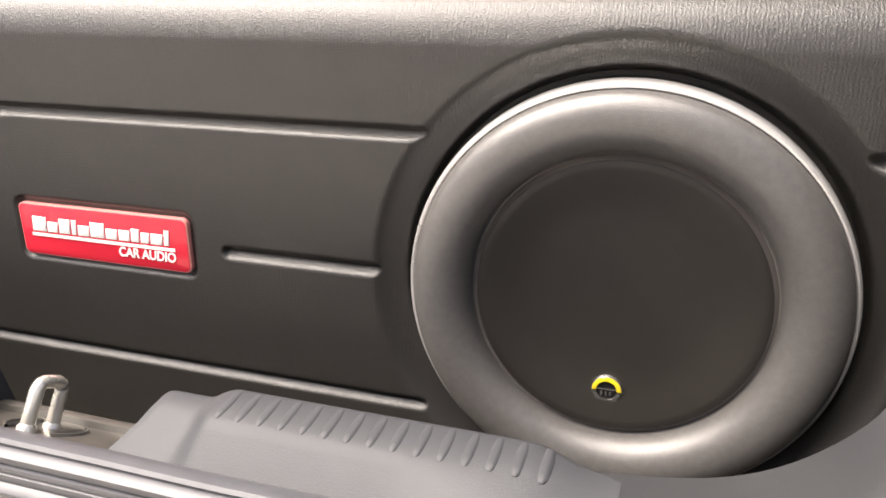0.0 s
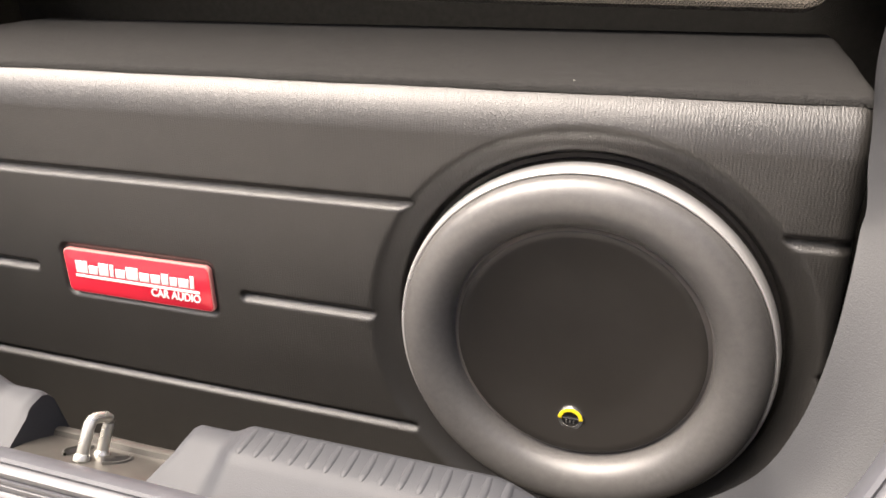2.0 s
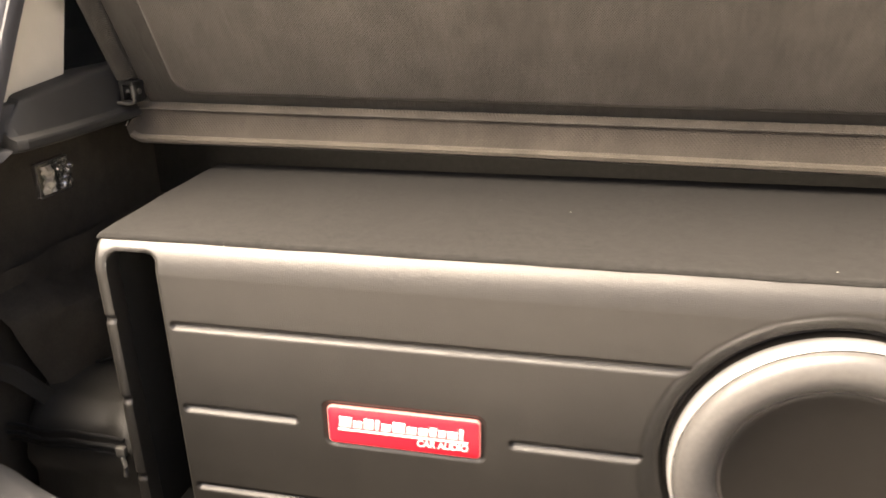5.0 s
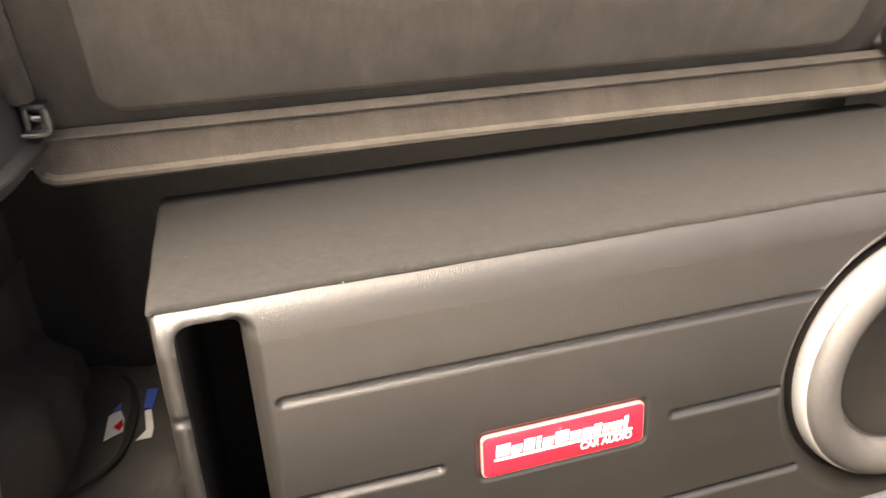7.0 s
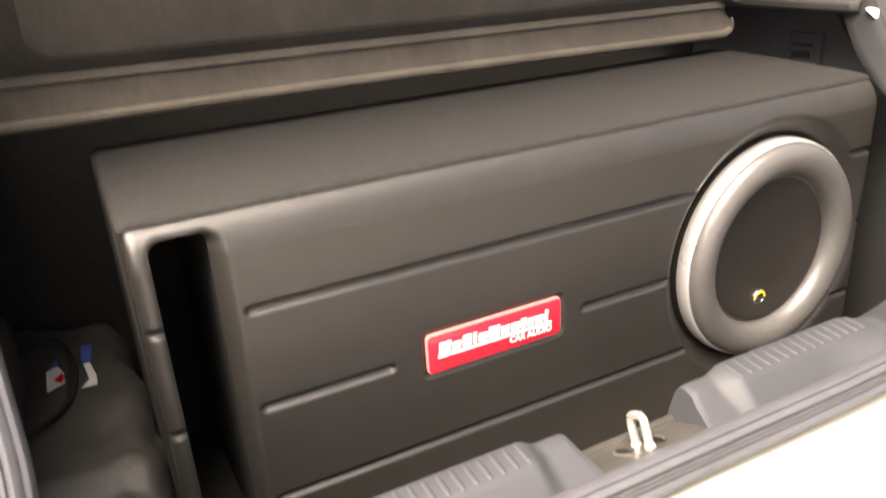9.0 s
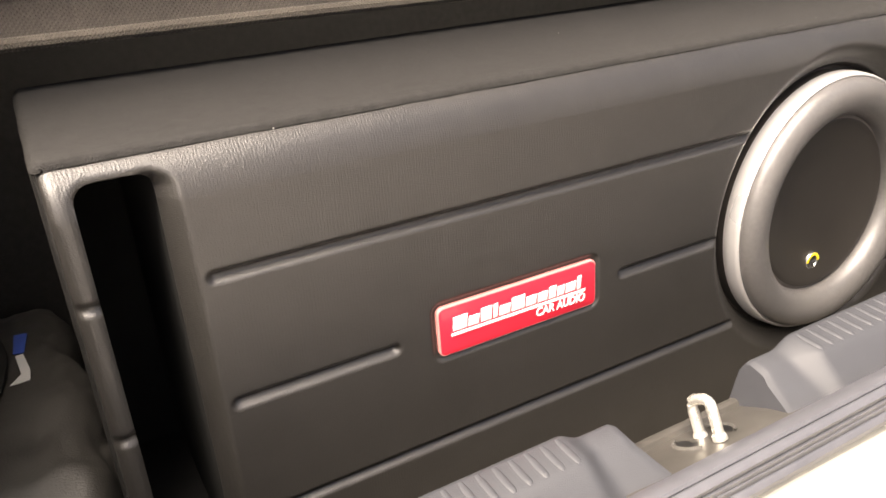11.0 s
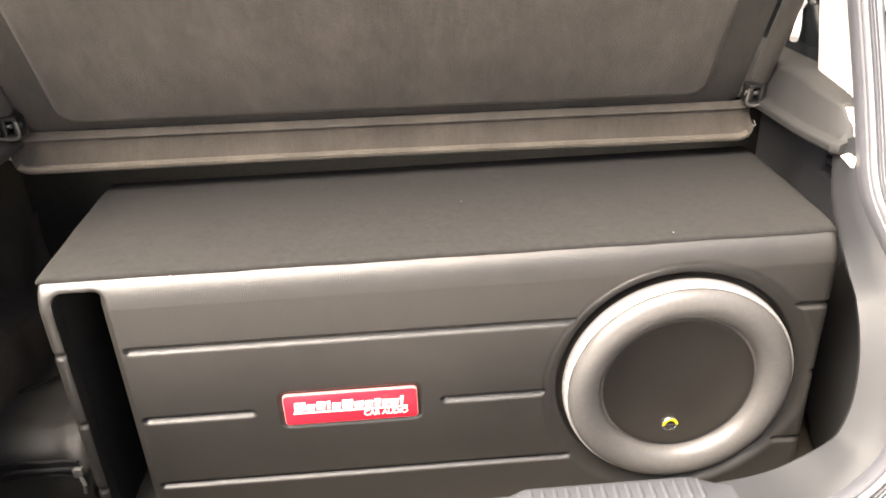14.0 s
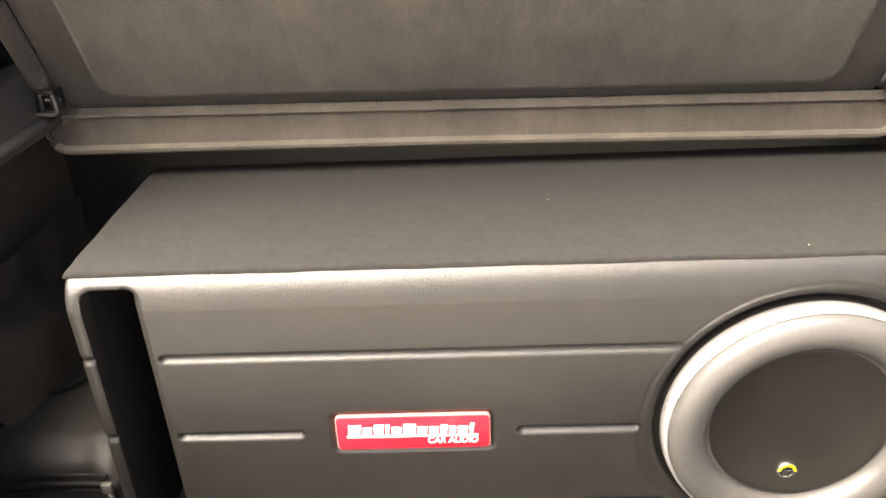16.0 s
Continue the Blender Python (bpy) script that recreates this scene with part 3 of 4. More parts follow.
def pillar(side, z0=0.0, z1=2.0):
    """The cream trim from the seal to the side window, with a small foot round the end of the ledge."""
    rows = []
    for z in np.concatenate([[0.497, 0.503, 0.5085, 0.5105, 0.518, 0.533, 0.548, 0.5545, 0.5565], np.linspace(0.560, 0.95, 16)]):
        if not z0 < z < z1:
            continue
        half = range(N // 2) if side > 0 else range(N // 2, N)
        i = min(half, key=lambda q: abs(LOOP[q][1] - z))
        x, y, _ = on_opening(i, 0.010, 0.006)
        x = x if side > 0 else 2 * MID - x
        if z < 0.5095:
            t = min(1.0, (z - 0.482) / 0.0265)
            ex, ey = 0.717 - 0.023 * t, 0.022 + 0.020 * t
        elif z < 0.5555:
            t = (z - 0.510) / 0.0445
            ex, ey = 0.718 - 0.005 * t, 0.0485 + 0.033 * t
        else:
            ex, ey = 0.735, 0.192 + 0.32 * (z - 0.5555)
        row = [(x, y, z), (0.75 * x + 0.25 * ex + 0.003, 0.75 * y + 0.25 * ey, z), (0.4 * x + 0.6 * ex + 0.003, 0.4 * y + 0.6 * ey, z), (ex, ey - 0.002, z), (ex + 0.004, ey + 0.002, z), (ex + 0.022, ey + 0.006, z)]
        rows.append([(a if side > 0 else 2 * MID - a, b, c) for a, b, c in row])
    return grid(rows)


part("pillar_trim", pillar(1), CREAM, car, "cream plastic rear pillar trim")
part("pillar_trim", pillar(-1, 0.556), CREAM, car, "cream plastic rear pillar trim")
part("pillar_foot", pillar(-1, 0.0, 0.557), PLASTIC, car, "grey plastic foot of the pillar trim")
for bm in both(lambda: box((0.752, 0.14, 0.558), (0.758, 0.62, 0.98))):
    part("side_glass", bm, GLASS_DARK, car, "dark side window")


def clip():
    """A shallow raised frame with a slot."""
    e, f = SIDE + 0.003, SIDE + 0.012
    return joined(box((e, 0.168, 0.407), (f, 0.175, 0.457), 0.002), box((e, 0.227, 0.407), (f, 0.232, 0.457), 0.002),
                  box((e, 0.168, 0.452), (f, 0.232, 0.457), 0.002), box((e, 0.168, 0.407), (f, 0.232, 0.412), 0.002), box((e + 0.004, 0.170, 0.409), (f, 0.230, 0.455)))


def hook():
    return joined(box((SIDE + 0.003, 0.190, 0.417), (SIDE + 0.010, 0.222, 0.427), 0.002), box((SIDE + 0.001, 0.186, 0.435), (SIDE + 0.010, 0.220, 0.440), 0.0015))


# The left frame and face are chromed or pale to imitate glints.
for bm, bm2, m in zip(both(clip), both(hook), (PLASTIC_DARK, CHROME)):
    c = part("lamp_socket", bm, m, car, "shallow rectangular recess frame on the side lining")
    if m is CHROME:
        for y0, y1, m2, name in ((0.172, 0.196, LENS_GLINT, "lens"), (0.202, 0.228, CHROME, "reflector")):
            face = grid([[(2 * MID - SIDE + 0.001 + 0.006 * noise.noise(Vector((0, y * 130, z * 130))), y, z) for z in np.linspace(0.413, 0.451, 22)] for y in np.linspace(y0, y1, 14)])
            part(name, face, m2, c, "lumpy boot lamp face, pale or chromed for its glints", smooth=False)
    else:
        part("latch_tab", bm2, PLASTIC, c)


def lid():
    """A removable cover on the side lining with a rounded outline."""
    out = [(-0.045 + 0.13 * math.cos(a) + 0.06, 0.19 + 0.20 * math.sin(a)) for a in np.linspace(0, 2 * np.pi, 48, endpoint=False)]
    return slab(out, SIDE - 0.001, SIDE - 0.012, 0.004, axis="x")


part("side_cover", lid(), PLASTIC_SHADED, car, "removable side lining cover, darkened for the shade low down")

# outer body: bumper top, corner, lamp
def bumper():
    rows = []
    for x in np.linspace(MID - 0.82, MID + 0.82, 90):
        u = abs(x - MID) / 0.82
        back = 0.10 * u ** 3.2 - 0.02
        lift = 0.05 * smoothstep(0.55, 0.95, u)
        g = float(smoothstep(0.25, 0.85, u))
        rows.append([(x, -0.222 + 0.02 * u, 0.150 + lift), (x, -0.242 + back * 0.3, 0.141 + lift), (x, -0.247 + back * 0.3, 0.128 + lift), (x, -0.252 - 0.014 * g + back * 0.4, 0.126 - 0.020 * g + lift),
                     (x, -0.257 - 0.020 * g + back * 0.5, 0.136 + lift), (x, -0.30 + back, 0.132 + lift * 0.8), (x, -0.35 + back, 0.118 + lift * 0.6), (x, -0.385 + back, 0.085 + lift * 0.4),
                     (x, -0.40 + back, 0.02), (x, -0.40 + back, -0.15), (x, -0.37 + back, -0.32)])
    return grid(rows)


part("bumper", bumper(), PAINT, car, "pearl white rear bumper")


def quarter():
    rows = []
    for z in np.concatenate([[0.476, 0.478], np.linspace(0.485, 0.95, 20)]):
        y0 = open_y(z)
        k = float(smoothstep(0.476, 0.49, z))
        edge = float(np.interp(z, [p[1] for p in HALF[5::-1]], [p[0] for p in HALF[5::-1]])) + 0.046
        side = 0.90 - 0.06 * float(smoothstep(0.48, 1.15, z))
        rows.append([(edge, y0 + 0.03, z), (edge + 0.010, y0 + 0.014 - 0.01 * k, z), (edge + 0.03, y0 + 0.012 - 0.01 * k, z), (side - 0.03, y0 + 0.06 - 0.01 * k, z), (side, y0 + 0.13, z), (side + 0.01, 0.5, z), (side + 0.01, 1.8, z)])
    bm = grid(rows)
    return bm


for bm in both(quarter):
    part("quarter_panel", bm, PAINT, car, "pearl white rear quarter panel")
for bm in both(lambda: box((0.865, 0.20, -0.30), (0.905, 1.80, 0.476), 0.01)):
    part("side_panel", bm, PAINT, car, "pearl white body side")


def lamp(z0, z1, swell, inset=0.0):
    rows = []
    for z in np.linspace(z0, z1, 16):
        y0 = -0.215 + SLOPE * (z - 0.185)
        k = swell * math.sin(math.pi * np.clip((z - z0) / (z1 - z0), 0.02, 0.98)) ** 0.4
        x0 = 0.756 + 0.030 * float(smoothstep(0.24, 0.34, z)) + inset
        rows.append([(x0, y0 + 0.05, z), (x0 + 0.002, y0 + 0.012 - k, z), (x0 + 0.02, y0 + 0.004 - k, z), (0.860, y0 + 0.030 - k, z), (0.893, y0 + 0.07, z), (0.896, y0 + 0.12, z)])
    bm = grid(rows, closed_j=True)
    bmesh.ops.holes_fill(bm, edges=bm.edges[:], sides=0)
    return bm


for bm, bm2 in zip(both(lambda: lamp(0.205, 0.352, 0.006)), both(lambda: lamp(0.212, 0.346, 0.018, 0.005))):
    t = part("tail_lamp", bm, BLACK, car, "dark housing of the tail lamp")
    part("red_lens", bm2, LAMP_RED, t, "red lamp lens")


def plug(x, y, z, r):
    """A short round disc that lies on the painted flange: a hole's dark, or a buffer."""
    bm = lathe([(0.0001, -0.004), (r * 0.7, -0.004), (r, -0.002), (r, 0.006)], (0, 0, 0), 20)
    bmesh.ops.transform(bm, matrix=pose(x, y, z, -27.7), verts=bm.verts[:])
    return bm


# Black discs laid on the flange for the dark inside two round holes.
for spec in ((0.668, -0.213, 0.189, 0.010), (0.694, -0.217, 0.195, 0.007)):
    for bm in both(lambda: plug(*spec)):
        part("hole_disc", bm, BLACK, car, "small black disc for a dark round hole")
for bm in both(lambda: plug(0.768, -0.008, 0.4815, 0.011)):
    part("buffer", bm, CREAM, car, "round pale rubber buffer")


def on_flange(x, z, out=0.0):
    """A place on the painted flange beside the lamp."""
    return (x, open_y(z) + 0.002 - 0.885 * out, z + 0.465 * out)


def oval(length, width, out, cx=0.7874, cz=0.4348):
    rows = []
    for k, (f, o) in enumerate(((1.0, -0.002), (1.0, out), (0.85, out + 0.0004), (0.02, out + 0.0004))):
        row = []
        for a in np.linspace(0, 2 * np.pi, 32, endpoint=False):
            u, v = f * length * math.cos(a), f * width * math.sin(a)
            row.append(on_flange(cx + 0.724 * u + 0.690 * v, cz - 0.690 * u + 0.724 * v, o))
        rows.append(row)
    return grid(rows, closed_j=True)


# No hole is cut: a black oval carries the shade inside the opening.
for bm in both(lambda: oval(0.027, 0.0080, 0.0020)):
    part("lamp_opening_dark", bm, BLACK, car, "black oval on the flange for the dark of an opening")
for spec in ((0.788, 0.4637, 0.008, 0.005), (0.7845, 0.4129, 0.012, 0.006)):
    for bm in both(lambda: oval(spec[2], spec[3], 0.004, spec[0], spec[1])):
        part("lamp_clip", bm, CHROME, car, "bright metal clip")

guide = joined(tube(spline([(0.742, 0.262, 0.652), (0.740, 0.258, 0.640), (0.738, 0.252, 0.628), (0.734, 0.246, 0.618), (0.728, 0.238, 0.612)], 5), 0.0045, 10, 1.3),
                          tube([(0.742, 0.262, 0.652), (0.748, 0.266, 0.656)], 0.006, 10))
bmesh.ops.translate(guide, verts=guide.verts[:], vec=(0.0, 0.022, -0.012))
part("belt_guide", guide, WHITE, car, "white plastic hook beside the side window")

# lower end of the tailgate strut, on the body outside the seal
foot, head = Vector((0.815, 0.050, 0.5915)), Vector((0.757, 0.106, 0.666))
strut = part("gas_strut", joined(tube([foot.lerp(head, q) for q in (0.0, 0.10, 0.28, 0.32, 0.6, 1.0)], 0.0078, 14), tube([foot - (head - foot) * 0.10, foot], 0.0045, 10)), MID_GREY, car, "grey gas strut of the tailgate")
part("strut_foot", tube([foot - (head - foot) * 0.10, Vector((0.818, 0.066, 0.572))], 0.0050, 10), BLACK, strut)

# the latch loop, standing square on the sloping pan
latch = tagged(empty("latch_striker", (0.159, -0.160, 0.147)), "bright zinc-plated steel latch loop on the boot sill", "striker")
AX, UP = Vector((0.0, 0.872, -0.490)), Vector((0.06, 0.488, 0.871))
U = [(-0.0110, -0.006), (-0.0110, 0.021), (-0.0106, 0.0255), (-0.0090, 0.0287), (-0.0060, 0.0300), (0.0, 0.0303), (0.0060, 0.0300), (0.0090, 0.0287), (0.0106, 0.0255), (0.0110, 0.021), (0.0110, -0.006)]
FOOT = Vector((0.159, -0.1605, 0.1490))
part("loop", tube([FOOT + AX * s + UP * h for s, h in U], 0.0046, 14), ZINC, latch)
for s in (-0.0110, 0.0110):
    bm = lathe([(0.0001, 0.0022), (0.0052, 0.0022), (0.0060, 0.0010), (0.0062, -0.003)], (0, 0, 0), 20, "z")
    at = FOOT + AX * s
    bmesh.ops.transform(bm, matrix=pose(at.x, at.y, at.z, -29.3), verts=bm.verts[:])
    part("collar", bm, ZINC, latch)


# ---- the loudspeaker box ----
XL, XR, TOP, DEEP = -0.2630, 0.698, 0.4222, 0.305
CX, CZ = 0.5145, 0.2180     # middle of the round opening
LINES = (0.327, 0.2215, 0.1120)
PX0, PX1, PZ0, PZ1 = 0.001, 0.1725, 0.1995, 0.2465   # the name plate
VX0, VX1, VZ0, VZ1 = -0.2470, -0.1955, 0.034, 0.4085   # the port

sub_box = tagged(empty("subwoofer_box", (0.21, 0.14, 0.0)), "long black vinyl and carpet subwoofer box with pressed lines", "speaker box")


def rect_sd(x, z, x0, z0, x1, z1, r):
    """Distance outside (plus) or inside (minus) a round-cornered rectangle."""
    dx = np.abs(x - (x0 + x1) / 2) - (x1 - x0) / 2 + r
    dz = np.abs(z - (z0 + z1) / 2) - (z1 - z0) / 2 + r
    return np.hypot(np.maximum(dx, 0), np.maximum(dz, 0)) + np.minimum(np.maximum(dx, dz), 0) - r


def front_panel():
    rl, rr_, rt, deep_roll = 0.009, 0.012, 0.035, 0.025
    arc = np.linspace(0, 1, 8)
    # across: side, corner, front, corner, side
    xs, ix = [XL, XL], [0.10, rl]
    for t in arc[1:-1]:
        a = t * math.pi / 2
        xs.append(XL + rl * (1 - math.cos(a))), ix.append(rl * (1 - math.sin(a)))
    inner = np.arange(XL + rl, XR - rr_, 0.0019)
    inner = np.sort(np.concatenate([inner, [VX0, VX1, VX0 - 0.001, VX1 + 0.001]]))
    xs += list(inner)
    ix += [0] * len(inner)
    for t in arc[1:]:
        a = t * math.pi / 2
        xs.append(XR - rr_ * (1 - math.sin(a))), ix.append(rr_ * (1 - math.cos(a)))
    xs.append(XR), ix.append(0.14)
    zs = list(np.arange(0.0, TOP - rt, 0.0019))
    iz = [0.0] * len(zs)
    for t in np.linspace(0, 1, 34):
        s = math.sin(t * math.pi / 2)
        zs.append(TOP - rt * (1 - s)), iz.append(deep_roll * (0.36 * (1 - math.cos(t * math.pi / 2)) + 0.40 * s ** 1.25 + 0.24 * s ** 5))
    zs.append(TOP + 0.001), iz.append(0.06)
    x, z = np.meshgrid(xs, zs, indexing="ij")
    y = np.add.outer(np.array(ix), np.array(iz))
    d = np.zeros_like(x)
    # pressed lines
    spans = {0: ((-0.40, -0.249), (-0.172, 0.388), (0.636, 0.80)), 1: ((-0.40, -0.249), (-0.172, -0.040), (0.2075, 0.341), (0.679, 0.80)), 2: ((-0.40, -0.249), (-0.172, 0.386), (0.638, 0.80))}
    for k, zg in enumerate(LINES):
        for a, b in spans[k]:
            dist = np.hypot(np.maximum(np.maximum(a - x, x - b), 0), z - zg)
            d = np.maximum(d, np.where(dist < 0.0062, (0.0062 if b > -0.24 else 0.0036) * (0.5 + 0.5 * np.cos(np.pi * dist / 0.0062)) ** 0.8, 0))
    # the round recess for the loudspeaker
    r = np.hypot(x - CX, z - CZ)
    rec = 0.017 * smoothstep(0.1830, 0.1585, r) + 0.013 * smoothstep(0.1600, 0.1545, r)
    d = np.where(r < 0.1830, np.maximum(d * smoothstep(0.170, 0.181, r), rec), d)
    # the shallow seat of the name plate
    sd = rect_sd(x, z, PX0 - 0.003, PZ0 - 0.003, PX1 + 0.003, PZ1 + 0.003, 0.008)
    d += 0.0034 * smoothstep(0.0030, -0.0010, sd)
    # the port slot
    sv = rect_sd(x, z, VX0, VZ0, VX1, VZ1, 0.013)
    e = 1e-5
    gx = (rect_sd(x + e, z, VX0, VZ0, VX1, VZ1, 0.013) - sv) / e
    gz = (rect_sd(x, z + e, VX0, VZ0, VX1, VZ1, 0.013) - sv) / e
    near = (sv < 0.0012) & (sv > -0.006)
    deep = sv < -0.0012
    x, z = np.where(near, x - sv * gx, x), np.where(near, z - sv * gz, z)
    keep = ~(deep[:-1, :-1] & deep[1:, 1:] & deep[1:, :-1] & deep[:-1, 1:])
    sv = np.where(near, 0.0, sv)
    # a steep bevel on the side towards the loudspeaker, a small roll on the others
    steep = np.clip(gx, 0, 1) ** 2
    roll = 0.006 + 0.008 * steep
    d += np.where(sv < roll, (0.0026 + 0.0154 * steep) * (1 - np.clip(sv, 0, None) / roll) ** (2.0 - 0.6 * steep), 0)
    d = np.where(deep, np.where(x > (VX0 + VX1) / 2, 0.0195, 0.026), d)
    return grid(np.stack([x, y + d, z], -1), keep)


part("front_panel", front_panel(), VINYL, sub_box, "black grained vinyl front with three pressed lines", crisp=85)


def cover():
    """Carpet over the top and both ends, with a soft front edge."""
    prof = []
    e, r = 0.0035, 0.010
    for x0, x1, s in ((XL, XR, 1),):
        pts = [(x0 - e, 0.0)]
        for t in np.linspace(0, 1, 6):
            a = t * math.pi / 2
            pts.append((x0 - e + r * (1 - math.cos(a)), TOP + e - r * (1 - math.sin(a))))
        xs = np.linspace(x0 + r, x1 - r, 60)[1:-1]
        pts += [(q, TOP + e) for q in xs]
        for t in np.linspace(0, 1, 6):
            a = t * math.pi / 2
            pts.append((x1 + e - r * (1 - math.sin(a)), TOP + e - r * (1 - math.cos(a))))
        pts.append((x1 + e, 0.0))
        prof = pts
    cxm = (XL + XR) / 2
    rows = []
    for y, inset in ((0.0175, 0.006), (0.0180, 0.003), (0.0195, 0.001), (0.0215, 0.0005), (0.024, 0.0), (0.027, 0.0), (0.031, 0.0), (0.036, 0.0), (0.042, 0.0), (0.05, -0.0004), (0.10, 0.0), (0.15, -0.0006), (0.20, 0.0), (0.25, -0.0005),
                     (DEEP - 0.008, 0.0), (DEEP - 0.002, 0.003), (DEEP, 0.008)):
        row = []
        for x, z in prof:
            # the ends start further back, behind the rounded vinyl corners
            back = 0.0 if z > TOP - 0.004 else 0.012
            yy = y + back * max(0.0, 1 - (y - 0.0175) / 0.1)
            sx = 1 if x > cxm else -1
            cut = 0.004 * max(0.0, 1 - (y - 0.0175) / 0.024) ** 2 if sx > 0 and x > XR - 0.02 else 0.0
            wob = 0.0003 * math.sin(37 * x + 23 * y) + 0.0002 * math.sin(91 * x - 40 * z)
            rise = 0.0070 * min(1.0, max(0.0, y - 0.018) / 0.20) ** 0.8
            row.append(((x - sx * inset if abs(x - cxm) > 0.47 else x) - cut, yy + wob, (z + rise if z > TOP - 0.05 else z) - (inset if z > TOP else 0)))
        rows.append(row)
    return grid(rows)


part("carpet_cover", cover(), CARPET, sub_box, "dark charcoal carpet over the top and ends")
part("back_board", box((XL, DEEP - 0.012, 0.0), (XR, DEEP - 0.004, TOP), 0.002), CARPET, sub_box)
duct = bmesh.new()
bmesh.ops.create_cube(duct, size=1)
for v in duct.verts:
    v.co = Vector(((VX0 + VX1) / 2 + v.co.x * (VX1 - VX0 + 0.001), 0.1500 + v.co.y * 0.263, (VZ0 + VZ1) / 2 + v.co.z * (VZ1 - VZ0 + 0.001)))
bmesh.ops.delete(duct, geom=[f for f in duct.faces if f.calc_center_median().y < 0.04], context="FACES")
part("port_duct", duct, DUCT, sub_box, "deep black port channel", smooth=False)


# ---- the loudspeaker ----
speaker = tagged(empty("subwoofer", (CX, 0.02, CZ)), "round subwoofer with a thick grey rubber roll and flat black cone", "loudspeaker")
C = (CX, 0.0, CZ)
part("gasket", lathe([(0.1570, 0.0160), (0.155, 0.0160), (0.1530, 0.0160), (0.1512, 0.0155), (0.1511, 0.0015), (0.1490, 0.0010)], C), GASKET, speaker, "black gasket round the rim")
part("rim", lathe([(0.1500, 0.0022), (0.1514, 0.0018), (0.1517, 0.0000), (0.1515, -0.0060), (0.1508, -0.0125), (0.1499, -0.0158), (0.1487, -0.0172), (0.1474, -0.0170), (0.1466, -0.0158), (0.1464, -0.0135)], C, 160), RIM, speaker, "silver outer rim")
roll = [(0.1464, -0.0120), (0.1465, -0.0150)]
for t in np.linspace(0.03, 0.97, 34):
    a = math.pi * t
    roll.append((0.1256 + 0.0209 * math.cos(a), -0.0155 + 0.0070 * t - 0.0192 * math.sin(a) ** 0.85))
roll += [(0.1047, -0.0075), (0.1045, -0.0060)]
part("surround", lathe(roll, C, 160), ROLL, speaker, "thick grey rubber roll")
PUSH = -0.0095     # the cone stands a little out
part("flap", lathe([(r, y + PUSH) for r, y in ((0.1050, 0.0026), (0.1036, 0.0028), (0.1022, 0.0014), (0.1004, -0.0008), (0.0995, -0.0012))], C, 160), FLAP, speaker, "dark rubber flap round the cone")
part("dust_cap", lathe([(r, y + PUSH) for r, y in ((0.1008, 0.0006), (0.1003, -0.0011), (0.0994, -0.0015), (0.0940, -0.0006), (0.0850, 0.0016), (0.0720, 0.0044), (0.061, 0.0064), (0.030, 0.0088), (0.0001, 0.0092))], C, 128), CONE, speaker, "flat black slightly dished cone")
BX, BZ = 0.5119, 0.1460
badge = part("badge", lathe([(0.0112, 0.0040), (0.0112, -0.0008), (0.0104, -0.0018), (0.0076, -0.0018), (0.0072, -0.0008), (0.0001, -0.0008)], (BX, 0.0044 + PUSH, BZ), 48), CHROME, speaker, "round silver badge")


def arc_plate(r0, r1, a0, a1, y0, y1, at):
    out = [(at[0] + r1 * math.cos(a), at[1] + r1 * math.sin(a)) for a in np.linspace(a0, a1, 24)]
    out += [(at[0] + r0 * math.cos(a), at[1] + r0 * math.sin(a)) for a in np.linspace(a1, a0, 24)]
    return slab(out, y0, y1, 0.0002)


part("yellow_arc", arc_plate(0.0074, 0.0106, 0.0, math.pi, PUSH + 0.0030, PUSH + 0.0020, (BX, BZ)), YELLOW, badge, "yellow enamel half ring")
part("badge_field", slab([(BX + 0.0071 * math.cos(a), BZ + 0.0071 * math.sin(a)) for a in np.linspace(0, 2 * np.pi, 32, endpoint=False)], PUSH + 0.0036, PUSH + 0.0032), BLACK, badge)
part("badge_bar", box((BX - 0.0065, PUSH + 0.0026, BZ + 0.0004), (BX + 0.0065, PUSH + 0.0032, BZ + 0.0012)), CHROME, badge)
for k in range(3):
    part("badge_stroke", box((BX - 0.0042 + 0.0032 * k, PUSH + 0.0026, BZ - 0.0042), (BX - 0.0028 + 0.0032 * k, PUSH + 0.0032, BZ - 0.0008)), CHROME, badge)

# the driver sits a little back in its recess
speaker.location.y += 0.0135


# ---- the name plate ----
plate = tagged(empty("name_plate", ((PX0 + PX1) / 2, 0.0, PZ0)), "glossy red acrylic name plate with white lettering on the box", "sign")
part("plate_edge", slab(rounded(PX0, PZ0, PX1, PZ1, 0.006), 0.0036, -0.0012, 0.0006), RED_EDGE, plate, "pale bevelled edge")
part("plate_face", slab(rounded(PX0 + 0.0012, PZ0 + 0.0012, PX1 - 0.0012, PZ1 - 0.0012, 0.0052), -0.0008, -0.0018, 0.0003), RED, plate, "glossy red face")
# raised white strokes
x = PX0 + 0.0135
